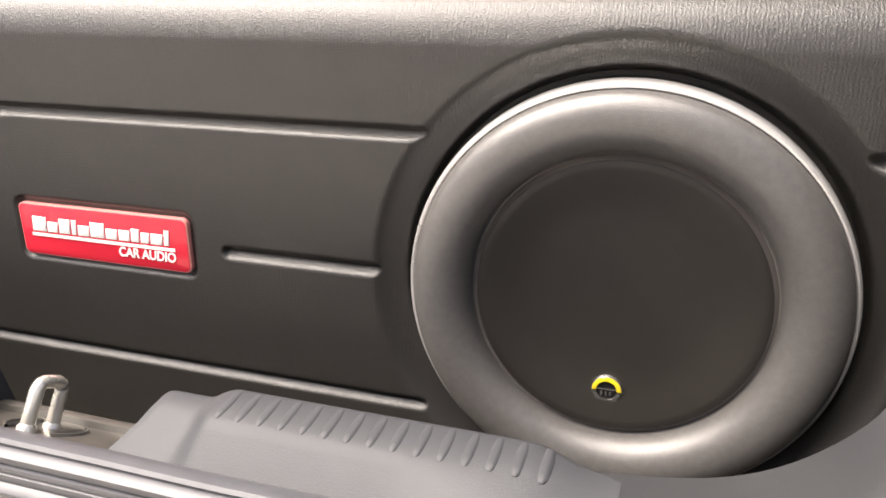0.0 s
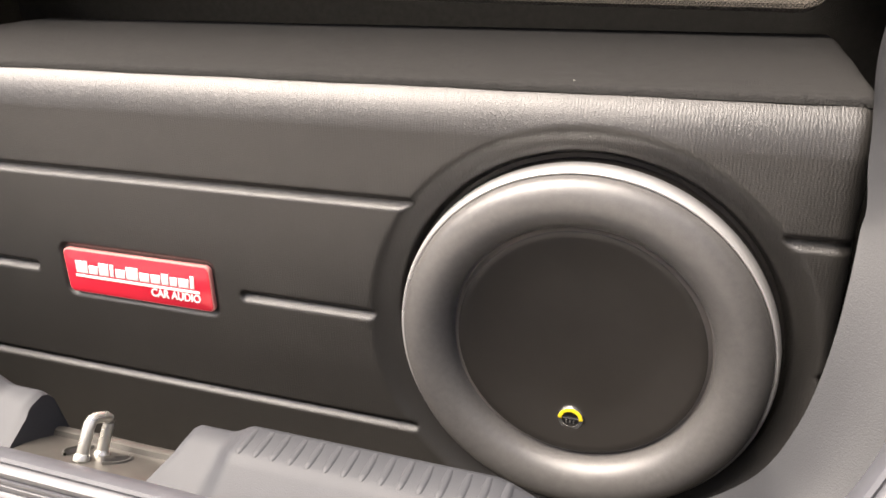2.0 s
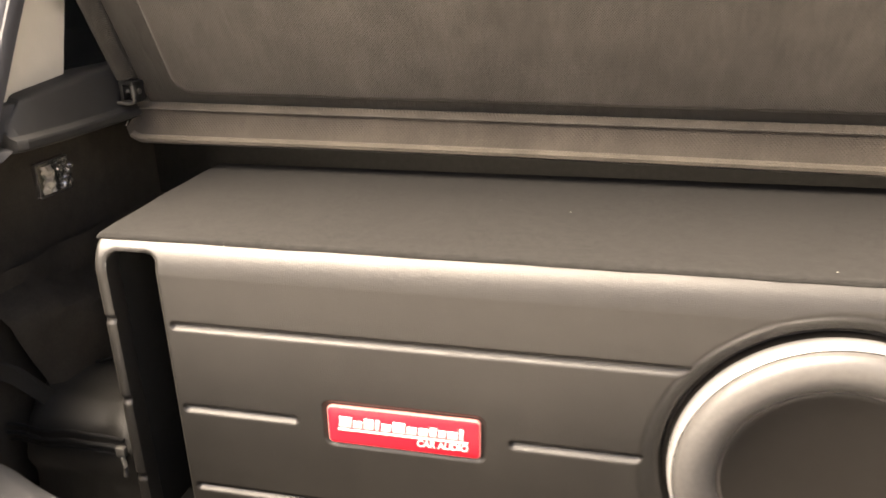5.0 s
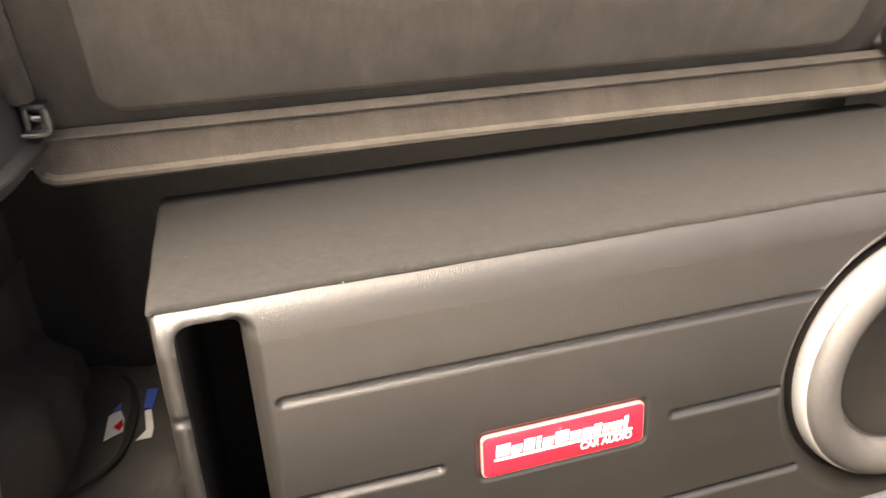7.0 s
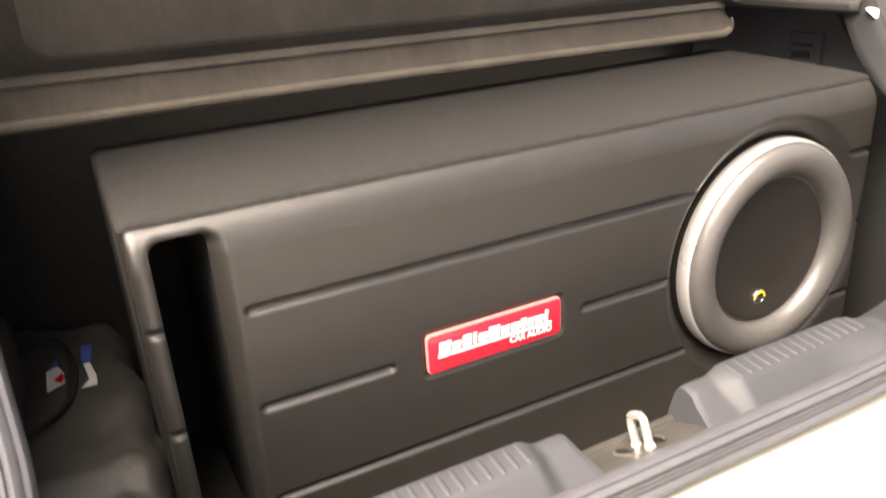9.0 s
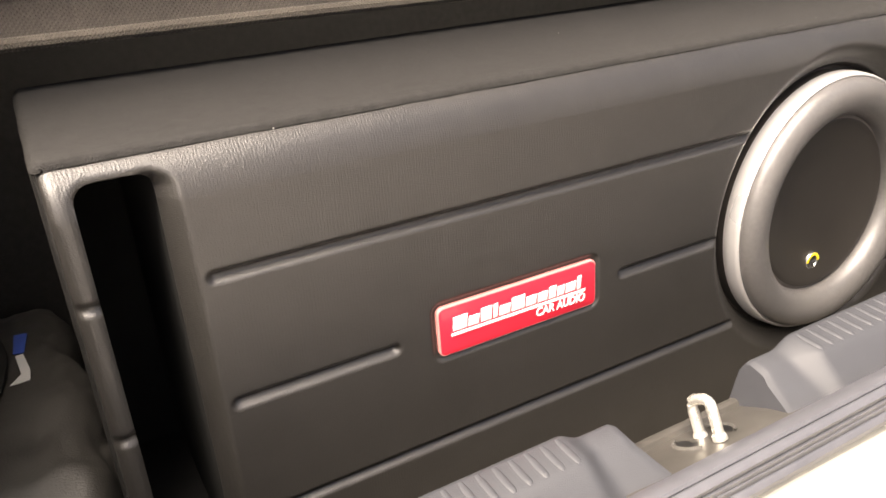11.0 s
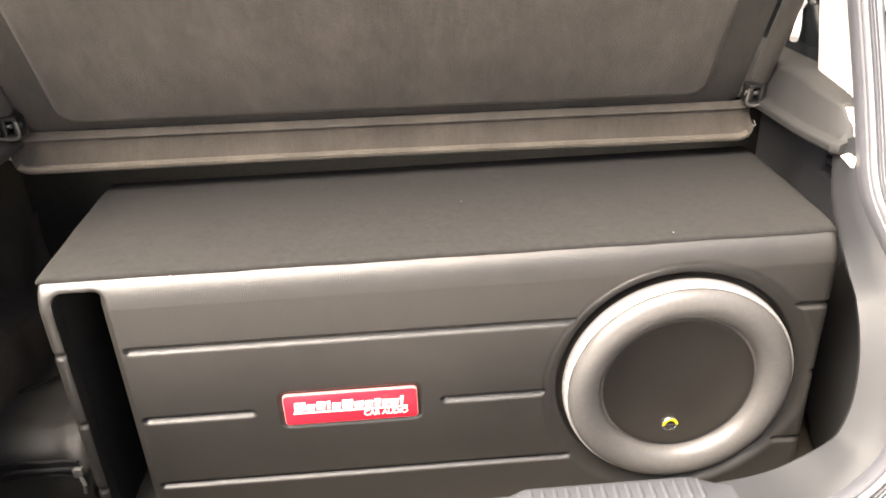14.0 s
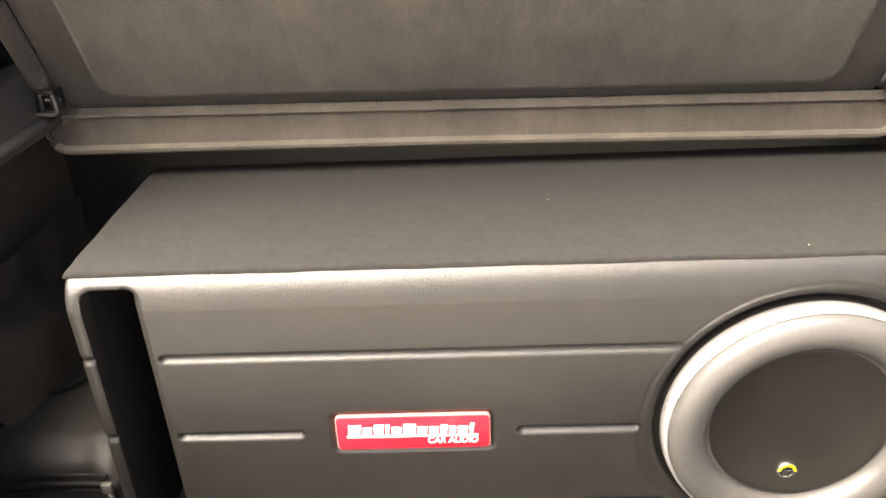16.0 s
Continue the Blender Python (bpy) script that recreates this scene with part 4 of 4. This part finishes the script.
for w, h, gap in ((0.0150, 0.0130, 0.0006), (0.0115, 0.0092, 0.0012), (0.0120, 0.0130, 0.0012), (0.0052, 0.0130, 0.0012), (0.0120, 0.0092, 0.0010), (0.0148, 0.0130, 0.0008),
                  (0.0120, 0.0092, 0.0012), (0.0115, 0.0092, 0.0010), (0.0085, 0.0115, 0.0010), (0.0088, 0.0092, 0.0010), (0.0120, 0.0092, 0.0012), (0.0052, 0.0130, 0.0)):
    z0 = PZ0 + 0.0225
    part("mark_block", slab([(x, z0), (x + w - 0.0008, z0), (x + w + 0.0004, z0 + h), (x + 0.0012, z0 + h)], -0.0019, -0.0026, 0.0002), WHITE, plate)
    x += w + gap
part("underline", box((PX0 + 0.0120, -0.0026, PZ0 + 0.0180), (PX1 - 0.0135, -0.0019, PZ0 + 0.0206)), WHITE, plate)
fc = bpy.data.curves.new("caption", "FONT")
fc.body, fc.size, fc.shear, fc.extrude, fc.offset = "CAR AUDIO", 0.0118, 0.12, 0.0003, 0.00022
fo = bpy.data.objects.new("caption", fc)
scene.collection.objects.link(fo)
bpy.context.view_layer.update()
me = bpy.data.meshes.new_from_object(fo.evaluated_get(bpy.context.evaluated_depsgraph_get()))
bpy.data.objects.remove(fo)
span = max(v.co.x for v in me.vertices)
me.transform(pose(PX1 - 0.0135 - 0.057, -0.0022, PZ0 + 0.0086, 90) @ Matrix.Diagonal((0.057 / span, 1, 1, 1)))
me.materials.clear()
part("caption", me, WHITE, plate, "white words CAR AUDIO", smooth=False)


# ---- the parcel shelf, tipped up on its pivots ----
shelf = tagged(empty("parcel_shelf", (0.145, 0.25, 0.50)), "tipped-up parcel shelf in worn grey-brown cloth with a rolled lip", "shelf")
SX0, SX1 = -0.368, 0.683
TIP = math.atan(0.50)


def shelf_y(x):
    """Depth of the hinge line of the shelf."""
    return 0.276


def on_shelf(x, up, out):
    """A place on the underside of the board: up along it from the pivots, out towards the viewer."""
    return (x, shelf_y(x) - up * math.sin(TIP) - out * math.cos(TIP), 0.549 + up * math.cos(TIP) - out * math.sin(TIP))


def shelf_board():
    rows = []
    for x in np.linspace(SX0 + 0.012, SX1 - 0.012, 60):
        e = min(x - SX0 - 0.012, SX1 - 0.012 - x)
        c = 0.004 * smoothstep(0.012, 0.0, e)
        rows.append([on_shelf(x, u, o - c) for u, o in ((-0.024, -0.016), (-0.027, -0.004), (-0.010, 0.0), (0.03, 0.0), (0.20, 0.0), (0.40, 0.0), (0.43, -0.002), (0.435, -0.012), (0.2, -0.014))])
    bm = grid(rows, closed_j=True)
    bmesh.ops.holes_fill(bm, edges=bm.edges[:], sides=0)
    return bm


part("board", shelf_board(), CLOTH_DARK, shelf, "dark border of the shelf board, deepened for its recess shade")


def shelf_pad():
    """The padded middle, with round corners and a soft raised edge."""
    x0, x1, u0, u1 = SX0 + 0.060, SX1 - 0.060, -0.012, 0.400
    rows = []
    for x in np.sort(np.concatenate([np.linspace(x0, x1, 70), x0 + np.linspace(0, 0.03, 12)[1:], x1 - np.linspace(0, 0.03, 12)[1:]])):
        row = []
        for u in np.sort(np.concatenate([np.linspace(u0, u1, 26), u0 + np.linspace(0, 0.03, 12)[1:]])):
            sd = float(rect_sd(np.array(x), np.array(u), x0, u0, x1, u1, 0.035))
            h = 0.009 * smoothstep(0.0, -0.015, sd) - 0.003 - 0.004 * smoothstep(-0.001, 0.004, sd)
            row.append(on_shelf(x, u, float(h) + 0.0008 * math.sin(9 * x) * math.sin(14 * u)))
        rows.append(row)
    return grid(rows)


part("pad", shelf_pad(), CLOTH, shelf, "faded grey-brown padded cloth panel")


def shelf_lip():
    """The rolled front edge below the pivots: a small bead, a sloping face and a rounded hem."""
    rows = []
    for x in np.concatenate([np.linspace(SX0 - 0.004, SX0 + 0.04, 12)[:-1], np.linspace(SX0 + 0.04, SX1 - 0.04, 50), np.linspace(SX1 - 0.04, SX1 + 0.004, 12)[1:]]):
        e = min(x - SX0 + 0.004, SX1 + 0.004 - x)
        r = 0.026
        lift = r - math.sqrt(max(r * r - max(r - e, 0) ** 2, 0))
        y = shelf_y(x)
        sag = 0.0012 * math.sin(5 * x + 1)
        bot = 0.4785 + sag + lift * 0.75
        prof = [(0.0075, 0.5290), (0.0030, 0.5275), (-0.0035, 0.5248), (-0.0058, 0.5218), (-0.0034, 0.5188), (-0.0034, 0.510), (-0.0080, 0.496), (-0.0145, 0.4845),
                (-0.0235, 0.4775), (-0.0265, 0.4725), (-0.0215, 0.4685), (-0.016, 0.4695), (-0.009, 0.480), (0.006, 0.512), (0.012, 0.527)]
        row = []
        for dy, z in prof:
            zz = bot + (z - 0.4685) * (0.523 - bot) / (0.5215 - 0.4685) if z < 0.5216 else z + 0.0015
            row.append((x, y + dy + lift * 0.15, zz))
        rows.append(row)
    bm = grid(rows, closed_j=True)
    bmesh.ops.holes_fill(bm, edges=bm.edges[:], sides=0)
    return bm


lip = part("lip", shelf_lip(), CLOTH_LIP, shelf, "rolled lower lip in ribbed cloth")


def highlight_cord(dy, z, r, rise):
    """A pale cord for the highlight along the lip, turned up at both ends."""
    line = []
    for x in np.concatenate([np.linspace(SX0 + 0.004, SX0 + 0.04, 12)[:-1], np.linspace(SX0 + 0.04, SX1 - 0.04, 40), np.linspace(SX1 - 0.04, SX1 - 0.004, 12)[1:]]):
        e = min(x - SX0 + 0.004, SX1 + 0.004 - x)
        lift = 0.026 - math.sqrt(max(0.026 ** 2 - max(0.026 - e, 0) ** 2, 0))
        line.append((x, shelf_y(x) + dy + lift * 0.15, z + (0.0012 * math.sin(5 * x + 1) + lift * 0.75) * rise))
    return tube(line, r, 8)


# Hem and bead highlights are put into the colour of these cords.
part("hem", highlight_cord(-0.0225, 0.4855, 0.0056, 1.0), HEM_HIGHLIGHT, lip, "hem coloured paler for the light it catches")
part("bead", highlight_cord(-0.0050, 0.5228, 0.0015, 0.0), CLOTH, lip, "bead coloured paler for the light it catches")


def pivot(x, s):
    y = shelf_y(x)
    h = part("pivot", joined(box((x - 0.010, y - 0.030, 0.536), (x - 0.004, y - 0.004, 0.562), 0.0015), box((x + 0.006, y - 0.030, 0.536), (x + 0.012, y - 0.004, 0.562), 0.0015),
                             box((x - 0.010, y - 0.030, 0.558), (x + 0.012, y - 0.006, 0.563), 0.0015), box((x - 0.010, y - 0.032, 0.534), (x + 0.012, y - 0.006, 0.539), 0.0015)),
             BLACK, shelf, "black moulded pivot bracket")
    part("pin", tube([(x - 0.011, y - 0.018, 0.549), (x + 0.013, y - 0.018, 0.549)], 0.0045, 12), CHROME, h, "bright pivot pin")
    rim = [(x - s * 0.012, y - 0.032, 0.558), (x - s * 0.012, y - 0.033, 0.536), (x + s * 0.012, y - 0.033, 0.535), (x + s * 0.018, y - 0.031, 0.538), (x + s * 0.026, y - 0.028, 0.549), (x + s * 0.033, y - 0.026, 0.553)]
    # An edge strip greyer than the black bracket, painted for its highlights.
    part("bracket_edge", tube(spline(rim, 5), 0.0022, 8), MID_GREY, h, "grey edge of the bracket, for its small highlights")
    part("edge_roll", tube([on_shelf(x - s * 0.002 + s * 0.012, u, 0.002) for u in (0.022, 0.10, 0.20, 0.30, 0.43)], 0.013, 12), CLOTH_DARK, shelf, "rounded side edge of the board")


pivot(SX0 + 0.009, -1)
pivot(SX1 - 0.004, 1)
for x, s in ((SX0, -1), (SX1, 1)):
    part("torn_thread", tube([(x + 0.004 * s, shelf_y(x) - 0.012, 0.496), (x + 0.009 * s, shelf_y(x) - 0.016, 0.500), (x + 0.006 * s, shelf_y(x) - 0.014, 0.506)], 0.0009, 6), WHITE, shelf)
# it hangs low and a little askew
shelf.location.z -= 0.0145
shelf.rotation_euler = (0, 0.013, 0)


# ---- the bag beside the box ----
bag = tagged(empty("holdall_bag", (-0.36, 0.10, 0.0)), "slack black nylon bag with a zip beside the box", "bag")


def bag_skin():
    """A low, half-empty bag: flat creased top, bulging sides, slack folds at the front."""
    rows = []
    n = 80
    for k in range(n):
        t = k / (n - 1)
        y = 0.028 + 0.400 * t
        end = min(1.0, t * 10, (1 - t) * 10) ** 0.5
        row = []
        for a in np.linspace(0, math.pi, 90):
            c, s = math.cos(a), math.sin(a)
            x = -0.361 - 0.090 * math.copysign(abs(c) ** 0.32, c) * (0.88 + 0.12 * end)
            lump = 0.030 * float(smoothstep(-0.39, -0.45, x)) * math.sin(math.pi * min(1, t * 1.2))
            z = 0.172 * abs(s) ** 0.24 * (0.84 + 0.16 * end) + 0.010 * t * abs(s) + lump * abs(s)
            fold = abs(noise.noise(Vector((x * 9 + 3, y * 6, z * 11 + x * 6))))
            crease = 0.020 * (fold - 0.18) + 0.007 * noise.noise(Vector((x * 22, y * 14, z * 24))) + 0.0030 * (abs(noise.noise(Vector((x * 38, y * 24, z * 38 + x * 20)))) - 0.2) + 0.0018 * noise.noise(Vector((x * 70, y * 50, z * 70)))
            crease *= 1 - 0.92 * math.exp(-((x + 0.342) / 0.045) ** 4 - ((y - 0.268) / 0.085) ** 4)
            row.append((x - crease * c * 1.2, y - crease * 2.2 * (1 - end) + crease, max(z + crease * 0.9 * abs(s), 0.002)))
        rows.append(row)
    bm = grid(rows, closed_j=True)
    bmesh.ops.holes_fill(bm, edges=bm.edges[:], sides=0)
    return bm


part("bag_body", bag_skin(), NYLON, bag, "creased black nylon")


def seam(z, r, y=0.020):
    return tube([(-0.456 + 0.0085 * k, y + 0.0015 * math.sin(0.8 * k), z + 0.0018 * math.sin(0.5 * k + 9 * z)) for k in range(21)], r, 8)


zipper = part("zip", joined(seam(0.1360, 0.0030), seam(0.1475, 0.0022, 0.023), seam(0.1240, 0.0022, 0.022)), BLACK, bag, "black coil zip with piped edges")
part("zip_pull", joined(box((-0.290, 0.008, 0.130), (-0.277, 0.016, 0.144), 0.002), tube([(-0.282, 0.010, 0.131), (-0.277, 0.006, 0.119), (-0.279, 0.006, 0.106)], 0.003, 8)), MID_GREY, zipper, "small metal zip pull")

tag = tagged(empty("printed_leaflet", (-0.335, 0.225, 0.17)), "folded white leaflet with blue and red print on the bag", "leaflet")


def leaf(name, material, outline, z, label=""):
    """One printed field of the leaflet, lying on the bag."""
    bm = bmesh.new()
    low = [bm.verts.new((x, y, z)) for x, y in outline]
    face = bm.faces.new(low)
    out = bmesh.ops.extrude_face_region(bm, geom=[face])
    bmesh.ops.translate(bm, verts=[v for v in out["geom"] if isinstance(v, bmesh.types.BMVert)], vec=(0, 0, 0.0008))
    return part(name, bm, material, tag, label, smooth=False)


leaf("white_field", PAPER, [(-0.369, 0.232), (-0.350, 0.243), (-0.350, 0.268), (-0.356, 0.289), (-0.369, 0.284)], 0.1800)
leaf("blue_field", BLUE, [(-0.369, 0.285), (-0.356, 0.290), (-0.356, 0.323), (-0.369, 0.321)], 0.1802)
leaf("red_field", LAMP_RED, [(-0.361, 0.254), (-0.354, 0.244), (-0.350, 0.255), (-0.352, 0.268)], 0.1812)
leaf("white_field", PAPER, [(-0.334, 0.219), (-0.317, 0.219), (-0.316, 0.240), (-0.321, 0.279), (-0.328, 0.278), (-0.324, 0.236)], 0.1800)
leaf("blue_field", BLUE, [(-0.330, 0.284), (-0.320, 0.281), (-0.315, 0.325), (-0.328, 0.328)], 0.1802)


def strap():
    """A carrying strap that lies over the bag in a loop, broad by the leaflet and folded narrow beyond."""
    line = spline([(-0.440, 0.325), (-0.425, 0.362), (-0.385, 0.378), (-0.352, 0.355), (-0.341, 0.300), (-0.341, 0.250), (-0.348, 0.200), (-0.368, 0.165), (-0.400, 0.142), (-0.440, 0.130)], 8)
    way = np.gradient(line, axis=0)
    way /= np.linalg.norm(way, axis=1)[:, None]
    rows = []
    for i, (p, d) in enumerate(zip(line, way)):
        w = 0.0018 + 0.0042 * math.exp(-((i - len(line) * 0.52) / (len(line) * 0.16)) ** 2)
        side = np.array([-d[1], d[0]])
        row = []
        for s, h in ((-1, 0.0), (-0.85, 0.0022), (0, 0.0028), (0.85, 0.0022), (1, 0.0), (0, -0.003)):
            q = p + side * w * s
            row.append((q[0], q[1], 0.1812 + h + 0.0012 * math.sin(0.35 * i)))
        rows.append(row)
    bm = grid(rows, closed_j=True)
    bmesh.ops.holes_fill(bm, edges=bm.edges[:], sides=0)
    return bm


part("strap", strap(), WEBBING, bag, "black webbing strap")


def handle():
    """A stiff carrying handle that stands up beside the zip, with sewn edges."""
    line = spline([(-0.450, -0.030, 0.10), (-0.447, -0.022, 0.20), (-0.440, -0.006, 0.243), (-0.430, 0.022, 0.226), (-0.420, 0.050, 0.185), (-0.412, 0.070, 0.150)], 6)
    across = np.array((0.35, 0.62, 0.70)) * 0.011
    rows = []
    for p in line:
        rows.append([tuple(p + across * a + np.array((0.0, -0.0022, 0.0)) * b) for a, b in ((-1, 0), (-0.95, 1), (-0.8, 1.5), (-0.65, 0.8), (0.65, 0.8), (0.8, 1.5), (0.95, 1), (1, 0), (0, -1))])
    bm = grid(rows, closed_j=True)
    bmesh.ops.holes_fill(bm, edges=bm.edges[:], sides=0)
    return bm


part("handle", handle(), NYLON, bag, "dark nylon carrying handle with sewn edges")


# ---- a red tube barrier and a dark car on the shop floor ----
barrier = tagged(empty("tube_barrier", (4.2, 1.7, -0.56)), "low barrier of bent red steel tube on the floor", "barrier")
W = pose(3.65, 2.32, -0.11, 0, 0, -50)


def on_floor(bm):
    bmesh.ops.transform(bm, matrix=W, verts=bm.verts[:])
    return bm


part("rail", on_floor(tube(spline([(-0.065, 0, 0.012), (-0.040, 0, 0.050), (-0.004, 0, 0.071), (0.17, 0, 0.094), (0.70, 0, 0.105), (1.20, 0, 0.100), (1.32, 0, 0.05), (1.36, 0, -0.10)], 8), 0.009, 10)), RED_PAINT, barrier, "bent red tube rail")
part("rail", on_floor(tube(spline([(0.095, 0, -0.075), (0.105, 0, -0.064), (0.141, 0, -0.028), (0.185, 0, 0.004), (0.26, 0, 0.022), (0.60, 0, 0.03), (1.20, 0, 0.03)], 8), 0.016, 10)), RED_PAINT, barrier, "bent red tube rail")
for x in (0.55, 1.15):
    part("post", on_floor(tube([(x, 0, -0.445), (x, 0, 0.09)], 0.014, 10)), RED_PAINT, barrier)
    part("foot", on_floor(box((x - 0.05, -0.16, -0.45), (x + 0.05, 0.16, -0.435), 0.004)), RED_PAINT, barrier)

blue_car = tagged(empty("parked_car", (2.15, -1.0, -0.56)), "dark blue car parked alongside, with a bright bonnet edge", "car")
BX0, BW, BY0, BY1 = 2.16, 0.86, -3.10, 0.95


def car_shell():
    """Body of a saloon: sections from tail to nose, with rounded shoulders."""
    rows = []
    for t in np.linspace(0, 1, 60):
        y = BY0 + (BY1 - BY0) * t
        e = min(1.0, (t + 0.004) * 9, (1.004 - t) * 9) ** 0.45
        top = 0.235 + 0.01 * math.sin(math.pi * t) - 0.26 * float(smoothstep(0.90, 1.0, t)) - 0.10 * float(smoothstep(0.07, 0.0, t))
        w = BW * (0.80 + 0.20 * e)
        half = [(w * 0.90, -0.36), (w * 0.99, -0.28), (w, -0.05), (w * 0.995, top - 0.10), (w * 0.985, top - 0.02), (w * 0.97, top), (w * 0.93, top + 0.006), (w * 0.60, top + 0.020), (0.0, top + 0.028)]
        rows.append([(BX0 - a, y, z) for a, z in half] + [(BX0 + a, y, z) for a, z in half[-2::-1]])
    bm = grid(rows)
    bmesh.ops.holes_fill(bm, edges=bm.edges[:], sides=0)
    return bm


CABIN = ((-2.75, 0.30, 0.76), (-2.35, 0.70, 0.64), (-1.95, 0.81, 0.60), (-1.30, 0.83, 0.60), (-0.75, 0.76, 0.62), (0.05, 0.30, 0.78))


def cabin_point(i, j):
    """Corner j of cabin section i: foot, shoulder, roof edge, then mirrored."""
    y, z, w = CABIN[i]
    return [Vector(p) for p in ((BX0 - 0.80, y, 0.175), (BX0 - w, y, z - 0.05), (BX0 - w + 0.09, y, z), (BX0 + w - 0.09, y, z), (BX0 + w, y, z - 0.05), (BX0 + 0.80, y, 0.175))][j]


def cabin():
    bm = grid([[tuple(cabin_point(i, j)) for j in range(6)] for i in range(6)])
    bmesh.ops.holes_fill(bm, edges=bm.edges[:], sides=0)
    return bm


def window_glass(a, b, c, d, inset):
    """A pane set in the skin a-b-c-d, drawn in from its edges and a little proud."""
    mid = (a + b + c + d) / 4
    n = (b - a).cross(d - a).normalized()
    if n.dot(mid - Vector((BX0, -1.4, 0.3))) < 0:
        n = -n
    bm = bmesh.new()
    low = [bm.verts.new(p + (mid - p).normalized() * inset - n * 0.004) for p in (a, b, c, d)]
    high = [bm.verts.new(v.co + n * 0.010) for v in low]
    bm.faces.new(high)
    for k in range(4):
        bm.faces.new((low[k], low[(k + 1) % 4], high[(k + 1) % 4], high[k]))
    bmesh.ops.recalc_face_normals(bm, faces=bm.faces[:])
    return bm


shell = part("body", car_shell(), BLUE_PAINT, blue_car)
roof = part("cabin", cabin(), BLUE_PAINT, blue_car, smooth=False)
part("windscreen", window_glass(cabin_point(4, 2), cabin_point(4, 3), cabin_point(5, 3), cabin_point(5, 2), 0.06), GLASS_DARK, roof, "dark glass windscreen", smooth=False)
part("rear_window", window_glass(cabin_point(0, 2), cabin_point(0, 3), cabin_point(1, 3), cabin_point(1, 2), 0.06), GLASS_DARK, roof, "dark rear glass", smooth=False)
for j0, j1 in ((0, 1), (5, 4)):
    for i in (1, 2, 3):
        part("side_window", window_glass(cabin_point(i, j0).lerp(cabin_point(i, j1), 0.22), cabin_point(i, j1), cabin_point(i + 1, j1), cabin_point(i + 1, j0).lerp(cabin_point(i + 1, j1), 0.22), 0.045), GLASS_DARK, roof, "dark side glass", smooth=False)
# An unidentified dark wedge that rises from the bonnet.
mirror = [Vector(q) for q in ((1.50, 0.715, 0.215), (1.50, 0.660, 0.248), (1.50, 0.590, 0.292), (1.50, 0.520, 0.326), (1.50, 0.470, 0.346), (1.50, 0.455, 0.352))]
housing = grid([[tuple(q + Vector((1.6 * w * math.cos(a), 0.0, -w + w * math.sin(a)))) for a in np.linspace(0, 2 * np.pi, 16, endpoint=False)] for q, w in zip(mirror, (0.012, 0.030, 0.036, 0.030, 0.018, 0.003))], closed_j=True)
bmesh.ops.holes_fill(housing, edges=housing.edges[:], sides=0)
part("bonnet_wedge", housing, BLUE_PAINT, blue_car, "dark glossy wedge on the bonnet")
for s in (-1, 1):
    part("bright_strip", box((BX0 + s * (BW + 0.001) - 0.003, -2.7, 0.238), (BX0 + s * (BW + 0.001) + 0.003, 0.62, 0.253), 0.002), CHROME, blue_car, "bright strip along the shoulder")
    for y in (-2.35, 0.25):
        wh = part("wheel", lathe([(0.10, -0.09), (0.26, -0.095), (0.29, -0.07), (0.295, 0.0), (0.29, 0.07), (0.26, 0.095), (0.10, 0.09)], (BX0 + s * 0.80, y, -0.265), 40, "x"), TYRE, blue_car)
        part("rim_disc", lathe([(0.0001, s * 0.085), (0.05, s * 0.088), (0.19, s * 0.075), (0.20, s * 0.094), (0.205, s * 0.06)], (BX0 + s * 0.80, y, -0.265), 40, "x"), CHROME, wh)
